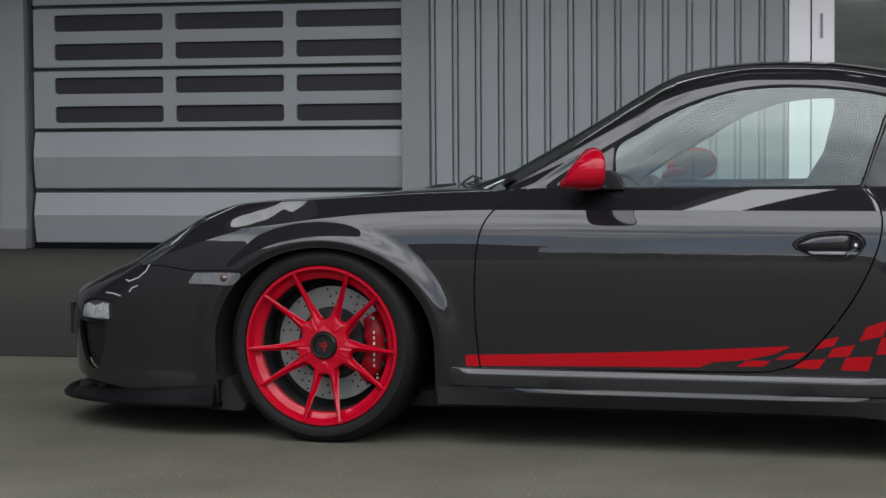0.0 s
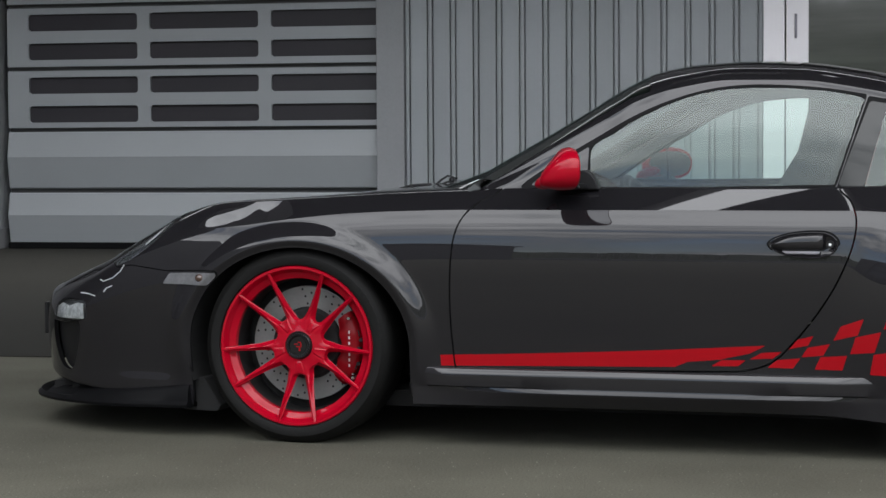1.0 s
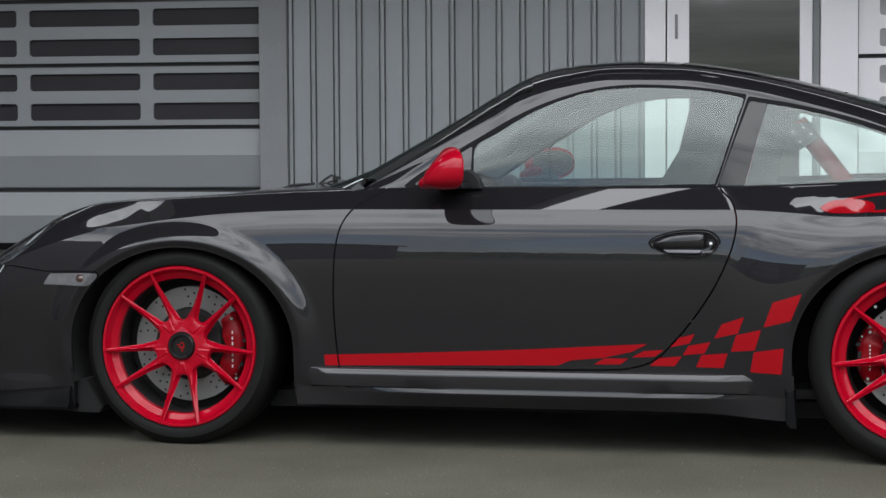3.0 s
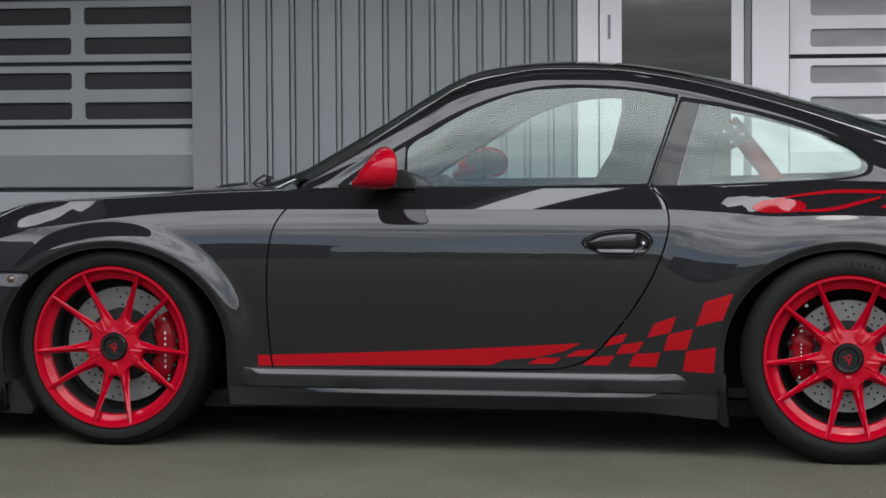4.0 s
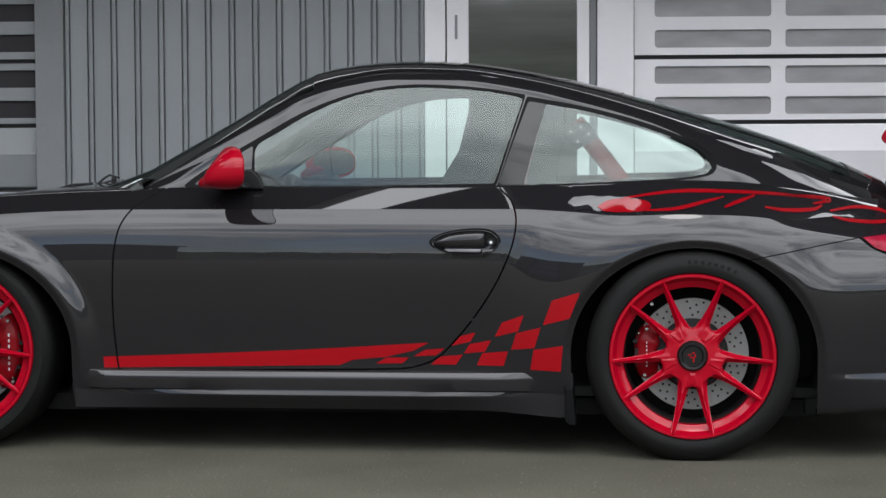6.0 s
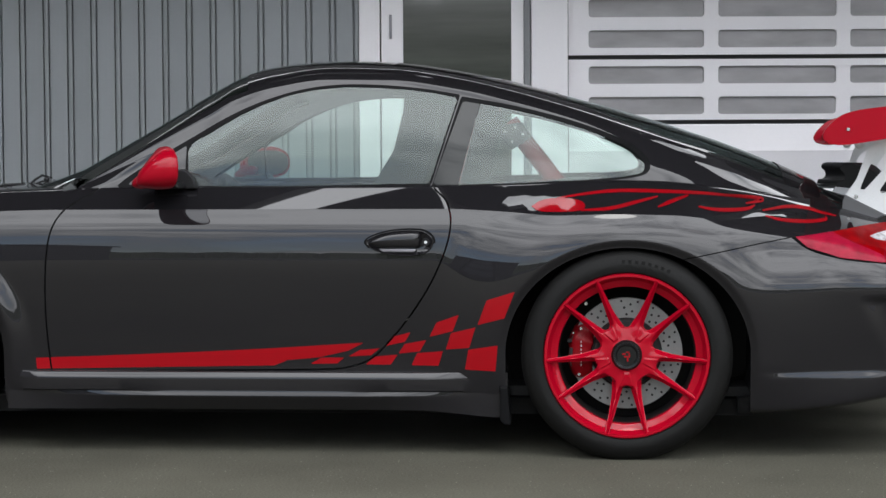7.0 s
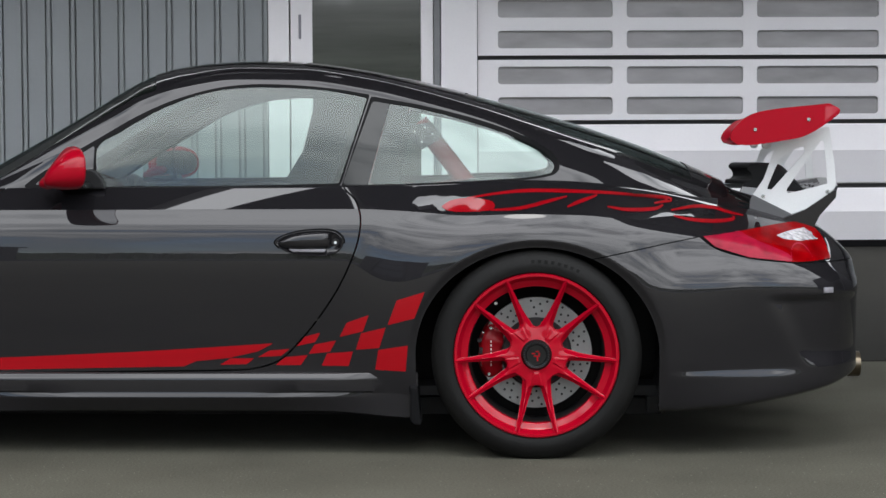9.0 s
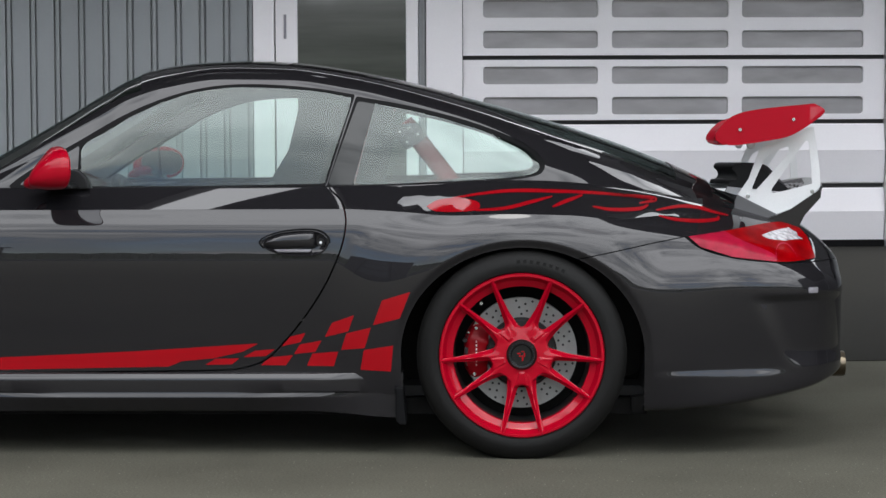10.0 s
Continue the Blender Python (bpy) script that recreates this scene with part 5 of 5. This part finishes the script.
        grip = closed_curve([(1.556, 0.665), (1.60, 0.690), (1.66, 0.699), (1.708, 0.700), (1.718, 0.690), (1.717, 0.660), (1.708, 0.650), (1.65, 0.649), (1.596, 0.650)], 5)
        heart = np.mean(grip, axis=0)
        bm = bmesh.new()
        loops = [[bm.verts.new((heart[0] + (x - heart[0]) * (1 - 0.35 * c), side * y, heart[1] + (z - heart[1]) * (1 - c))) for x, z in grip] for c, y in ((0.0, 0.878), (0.03, 0.888), (0.14, 0.894), (0.35, 0.8975), (0.65, 0.8995), (0.95, 0.900))]
        for a, b in zip(loops, loops[1:]):
            for k in range(len(grip)):
                bm.faces.new((a[k - 1], a[k], b[k], b[k - 1]))
        bm.faces.new(loops[-1])
        part("grip", bm, PAINT, handle, smooth=True)
        lip = [(1.588, 0.647), (1.706, 0.646), (1.700, 0.636), (1.602, 0.637)]
        part("grip_edge", prism(lip, side * 0.872, side * 0.887, bevel=0.003), HINGE, handle, smooth=True)
        bm = bmesh.new()
        bmesh.ops.create_cone(bm, cap_ends=True, segments=20, radius1=0.012, radius2=0.011, depth=0.02, matrix=Matrix.Translation((1.735, side * 0.880, 0.667)) @ Matrix.Rotation(radians(90), 4, "X"))
        part("lock", bm, PLASTIC, handle, "black lock rim", smooth=True)
        bm = bmesh.new()
        bmesh.ops.create_cone(bm, cap_ends=True, segments=16, radius1=0.0050, radius2=0.0045, depth=0.02, matrix=Matrix.Translation((1.735, side * 0.8825, 0.667)) @ Matrix.Rotation(radians(90), 4, "X"))
        part("lock_barrel", bm, ALU, handle, "bright lock barrel", smooth=True)

    # rear wing on two uprights
    wing = new("rear_wing")
    wing.parent = car
    wing.matrix_local = Matrix.Translation((3.15, -0.75, 0)) @ pose(0, 0, 0, 0, 0, -4.5) @ Matrix.Translation((-3.15, 0.75, 0))
    tagged(wing, label="red rear wing on aluminium uprights")
    bm = bmesh.new()
    prof = [(2.985, 0.985), (3.02, 0.972), (3.10, 0.985), (3.20, 1.020), (3.285, 1.064), (3.29, 1.072), (3.20, 1.055), (3.10, 1.032), (3.02, 1.010), (2.99, 1.0)]
    loops = [[bm.verts.new((x, y, z)) for x, z in prof] for y in np.linspace(-0.74, 0.74, 13)]
    for a, b in zip(loops, loops[1:]):
        for i in range(len(prof)):
            j = (i + 1) % len(prof)
            bm.faces.new((a[i], a[j], b[j], b[i]))
    part("blade", bm, RED, wing, smooth=True)
    for side in (-1, 1):
        end = curve([(2.965, 0.968), (2.955, 0.990), (2.978, 1.025), (3.02, 1.055), (3.094, 1.072), (3.255, 1.088)], 5) + curve([(3.262, 1.088), (3.294, 1.066), (3.26, 1.033), (3.19, 0.990), (3.12, 0.974), (3.015, 0.960), (2.965, 0.968)], 5)[:-1]
        plate = part("end_plate", prism(end, side * 0.742, side * 0.760, bevel=0.004), RED, wing, "red end plate", smooth=True)
        plate.matrix_local = pose(0, side * 0.751, 1.02, side * -3.0, 0, 0) @ pose(0, -side * 0.751, -1.02)
        for x, z in ((3.033, 1.008), (3.197, 1.039)):
            bm = bmesh.new()
            bmesh.ops.create_cone(bm, cap_ends=True, segments=14, radius1=0.007, radius2=0.005, depth=0.008, matrix=Matrix.Translation((x, side * 0.763, z)) @ Matrix.Rotation(radians(90 * side * -1), 4, "X"))
            part("bolt", bm, STEEL, wing, smooth=True)
        # upright: a plate with two openings
        gx, gz = np.meshgrid(np.linspace(3.0, 3.32, 66), np.linspace(0.69, 1.04, 72), indexing="ij")
        plate = grid_sheet(np.stack([gx, 0 * gx - 0.574, gz], -1))
        plate = plate.split(inside([(3.1, 0.944), (3.067, 0.852), (3.032, 0.801), (3.024, 0.78), (3.024, 0.74), (3.114, 0.71), (3.189, 0.72), (3.294, 0.827), (3.292, 0.882), (3.272, 1.017), (3.258, 1.016), (3.137, 0.980)]))[0]
        for hole in (curve([(3.14, 0.936), (3.167, 0.948), (3.191, 0.954), (3.2, 0.948), (3.196, 0.936), (3.096, 0.822), (3.084, 0.817), (3.08, 0.828), (3.117, 0.913), (3.14, 0.936)], 3),
                     curve([(3.251, 0.973), (3.258, 0.96), (3.267, 0.846), (3.258, 0.834), (3.15, 0.807), (3.141, 0.819), (3.15, 0.834), (3.239, 0.963), (3.251, 0.973)], 3)):
            plate = plate.split(inside(hole))[1]
        rimmed = plate.rim(0.014).plus(Sheet(plate.v + [0, 0.014, 0], -plate.n, [f[::-1] for f in plate.f]))
        upright = link("upright", (rimmed if side < 0 else rimmed.mirrored()).mesh("upright"), ALU, wing, "brushed aluminium upright")
        # dark plate laid over the foot to give it its shade
        part("upright_foot_shade", prism([(3.030, 0.803), (3.022, 0.78), (3.022, 0.74), (3.114, 0.706), (3.191, 0.722)], side * 0.5745, side * 0.582, bevel=0.002), DARK_ALU, wing, "dark grey plate standing in for the shaded upright foot")
        part("lug", lathe([(0.004, -0.008), (0.013, -0.008), (0.015, 0.0), (0.015, 0.012), (0.004, 0.012)], 20), ALU, wing, smooth=True).location = (3.075, side * 0.566, 0.962)
        for x, z in ((3.065, 0.796), (3.268, 0.811), (3.174, 0.74)):
            bm = bmesh.new()
            bmesh.ops.create_cone(bm, cap_ends=True, segments=12, radius1=0.007, radius2=0.006, depth=0.008, matrix=Matrix.Translation((x, side * 0.577, z)) @ Matrix.Rotation(radians(90), 4, "X"))
            part("bolt", bm, STEEL, wing, smooth=True)

    # engine lid with its upturned lip
    bm = bmesh.new()
    prof = [(2.86, 0.885), (2.97, 0.846), (3.05, 0.80), (3.16, 0.765), (3.27, 0.785), (3.36, 0.846), (3.368, 0.842), (3.366, 0.822), (3.316, 0.766), (3.285, 0.705), (3.0, 0.70)]
    loops = []
    for y in np.linspace(-0.60, 0.60, 13):
        k = (abs(y) / 0.6) ** 2
        loops.append([bm.verts.new((x - 0.06 * k * (x > 3.2), y, z - (0.03 + 0.09 * (x < 3.14)) * k)) for x, z in prof])
    for a, b in zip(loops, loops[1:]):
        for i in range(len(prof)):
            j = (i + 1) % len(prof)
            bm.faces.new((a[i], a[j], b[j], b[i]))
    bm.faces.new(loops[0])
    bm.faces.new(loops[-1])
    part("engine_lid", bm, PAINT, car, "graphite engine lid with upturned lip", smooth=True)
    # the scoop bows back towards the middle and ends in a curled lip
    lip = curve([(3.043, 0.822), (3.048, 0.836), (3.064, 0.840), (3.073, 0.852), (3.069, 0.868), (3.058, 0.880), (3.064, 0.894), (3.088, 0.898), (3.130, 0.890), (3.16, 0.876), (3.21, 0.840), (3.26, 0.80)], 5)
    bm = bmesh.new()
    loops = []
    for y in np.linspace(-0.31, 0.31, 17):
        bow = 0.11 * (1 - (y / 0.31) ** 2)
        loops.append([bm.verts.new((x + bow * (3.3 - x) / 0.26, y, z)) for x, z in lip])
    for a, b in zip(loops, loops[1:]):
        for i in range(len(lip)):
            j = (i + 1) % len(lip)
            bm.faces.new((a[i], a[j], b[j], b[i]))
    bm.faces.new(loops[0])
    bm.faces.new(loops[-1])
    part("air_scoop", bm, PLASTIC, car, "black air scoop with a curled lip", smooth=True)
    # unseen trays, added to keep light off the ground below the bumpers
    part("rear_undertray", prism([(2.70, 0.125), (2.95, 0.15), (3.22, 0.215), (3.25, 0.24), (2.70, 0.17)], -0.74, 0.74), LINER, car, "dark rear undertray")
    part("front_undertray", boxed(-1.02, -0.385, -0.56, 0.56, 0.106, 0.15), LINER, car, "dark front undertray")
    for side in (-1, 1):
        reflector = part("corner_reflector", boxed(-0.018, 0.018, -0.006, 0.004, -0.009, 0.009, bevel=0.003), HINGE, car, "small pale reflector", smooth=True)
        reflector.matrix_local = pose(3.251, side * 0.811, 0.512, 0, 0, side * -32) @ pose(0, 0, 0, 0, 0, 0 if side < 0 else 180)
    part("tail_panel", boxed(3.20, 3.30, -0.55, 0.55, 0.25, 0.62, bevel=0.02), PAINT, car)
    part("number_plate", boxed(-1.204, -1.190, -0.27, 0.27, 0.287, 0.404, bevel=0.003), PLASTIC, car, "blank plate holder")
    part("nose_panel", boxed(-1.152, -1.08, -0.25, 0.25, 0.20, 0.42, bevel=0.02), PLASTIC, car, "dark nose grille")
    for y in (-0.07, 0.07):
        bm = lathe([(0.030, -0.09), (0.042, -0.09), (0.044, -0.085), (0.044, 0.10)], 28)
        ob = part("exhaust_tip", bm, EXHAUST, car, "bright exhaust tip", smooth=True)
        ob.matrix_local = pose(3.38, y, 0.205, 0, 0, 90)
    # wipers at the foot of the windscreen
    tube([(0.20, -0.38, 0.822), (0.25, -0.36, 0.838), (0.32, -0.34, 0.842)], 0.0035, "wiper", PLASTIC, car, "black wiper arm")
    wiper = tube([(0.335, -0.37, 0.832), (0.360, -0.36, 0.856), (0.381, -0.35, 0.870), (0.413, -0.34, 0.860)], 0.0038, "wiper", PLASTIC, car, "black wiper arm")
    tube([(0.345, -0.37, 0.834), (0.385, -0.36, 0.850), (0.410, -0.35, 0.842)], 0.0032, "linkage", PLASTIC, wiper)
    bm = bmesh.new()
    bmesh.ops.create_uvsphere(bm, u_segments=14, v_segments=8, radius=0.010, matrix=Matrix.Translation((0.396, -0.35, 0.856)) @ Matrix.Diagonal((1, 0.7, 1, 1)))
    part("pivot", bm, PLASTIC, wiper, smooth=True)
    part("cowl", boxed(0.24, 0.46, -0.56, 0.56, 0.79, 0.828, bevel=0.01), PLASTIC, car, "black cowl panel")

    # inside: floor tub, dashboard, seats, steering wheel, roll cage
    part("cabin_tub", boxed(0.55, 2.75, -0.68, 0.68, 0.17, 0.20), CABIN, car, "dark cabin floor")
    part("dashboard", boxed(0.50, 0.86, -0.66, 0.66, 0.55, 0.845, bevel=0.03), CABIN, car, "dark dashboard", smooth=True)
    part("rear_bulkhead", boxed(2.35, 2.75, -0.52, 0.52, 0.2, 0.80, bevel=0.05), CABIN, car, smooth=True)
    for y in (-0.36, 0.36):
        bm = bmesh.new()
        prof = [(1.36, 0.34), (1.44, 0.30), (1.58, 0.50), (1.71, 0.83), (1.75, 1.0), (1.742, 1.10), (1.67, 1.112), (1.628, 1.08), (1.60, 0.95), (1.545, 0.83), (1.46, 0.56)]
        loops = []
        for s in np.linspace(-1, 1, 11):
            loops.append([bm.verts.new((x - 0.015 * abs(s) ** 3 * (z < 0.9), y + s * (0.215 if z < 0.8 else 0.215 - 0.30 * min(z - 0.8, 0.3)), z)) for x, z in prof])
        for a, b in zip(loops, loops[1:]):
            for i in range(len(prof)):
                j = (i + 1) % len(prof)
                bm.faces.new((a[i], a[j], b[j], b[i]))
        bm.faces.new(loops[0])
        bm.faces.new(loops[-1])
        seat = part("seat", bm, SEAT, car, "black bucket seat", smooth=True)
        part("seat_cushion", boxed(0.98, 1.48, y - 0.24, y + 0.24, 0.25, 0.42, bevel=0.05), SEAT, seat, smooth=True)
    ring = [(0.185 * math.cos(a), 0.185 * math.sin(a)) for a in np.linspace(0, 2 * math.pi, 33)]
    tube([(1.10 + 0.09 * z / 0.185 * -1, -0.36 + y, 0.70 + z * 0.85) for y, z in ring], 0.016, "steering_wheel", PLASTIC, car, "black steering wheel")
    cage = new("roll_cage")
    cage.parent = car
    tagged(cage, label="red roll cage behind the seats")
    for side in (-1,):
        part("pillar_panel", prism([(1.745, 0.80), (1.80, 1.125), (1.945, 1.09), (1.948, 1.0), (1.905, 0.80)], side * 0.585, side * 0.60, bevel=0.004), CABIN, car, "dark grey pillar panel", smooth=True)
        part("seat_belt", prism([(1.800, 0.82), (1.876, 1.105), (1.888, 1.105), (1.814, 0.82)], side * 0.601, side * 0.604), BELT_WEB, car, "faded red belt strap")
    tube([(1.975, -0.50, 1.04), (2.255, -0.50, 0.68)], 0.029, "stay", RED_CALIPER, cage)
    part("stay_plate", prism([(1.93, 1.005), (1.95, 1.03), (2.018, 1.038), (2.05, 0.99), (1.985, 0.95)], -0.545, -0.53, bevel=0.002), CABIN, cage, "dark bolted plate")
    for x, z in ((1.962, 1.008), (1.995, 1.022), (1.985, 0.975), (2.02, 1.0)):
        bm = bmesh.new()
        bmesh.ops.create_uvsphere(bm, u_segments=8, v_segments=6, radius=0.004, matrix=Matrix.Translation((x, -0.547, z)))
        part("bolt", bm, ALU, cage)
    for y in (-0.52, 0.52):
        tube(curve([(1.77, y * 1.02, 0.22), (1.79, y * 1.02, 0.84), (1.855, y * 0.97, 1.07), (1.89, y * 0.85, 1.125), (1.90, 0.0, 1.145)], 6), 0.021, "hoop_half", RED_CALIPER, cage)
    tube([(1.86, -0.48, 1.06), (1.79, 0.5, 0.42)], 0.019, "diagonal", RED_CALIPER, cage)
    return car


build_car()
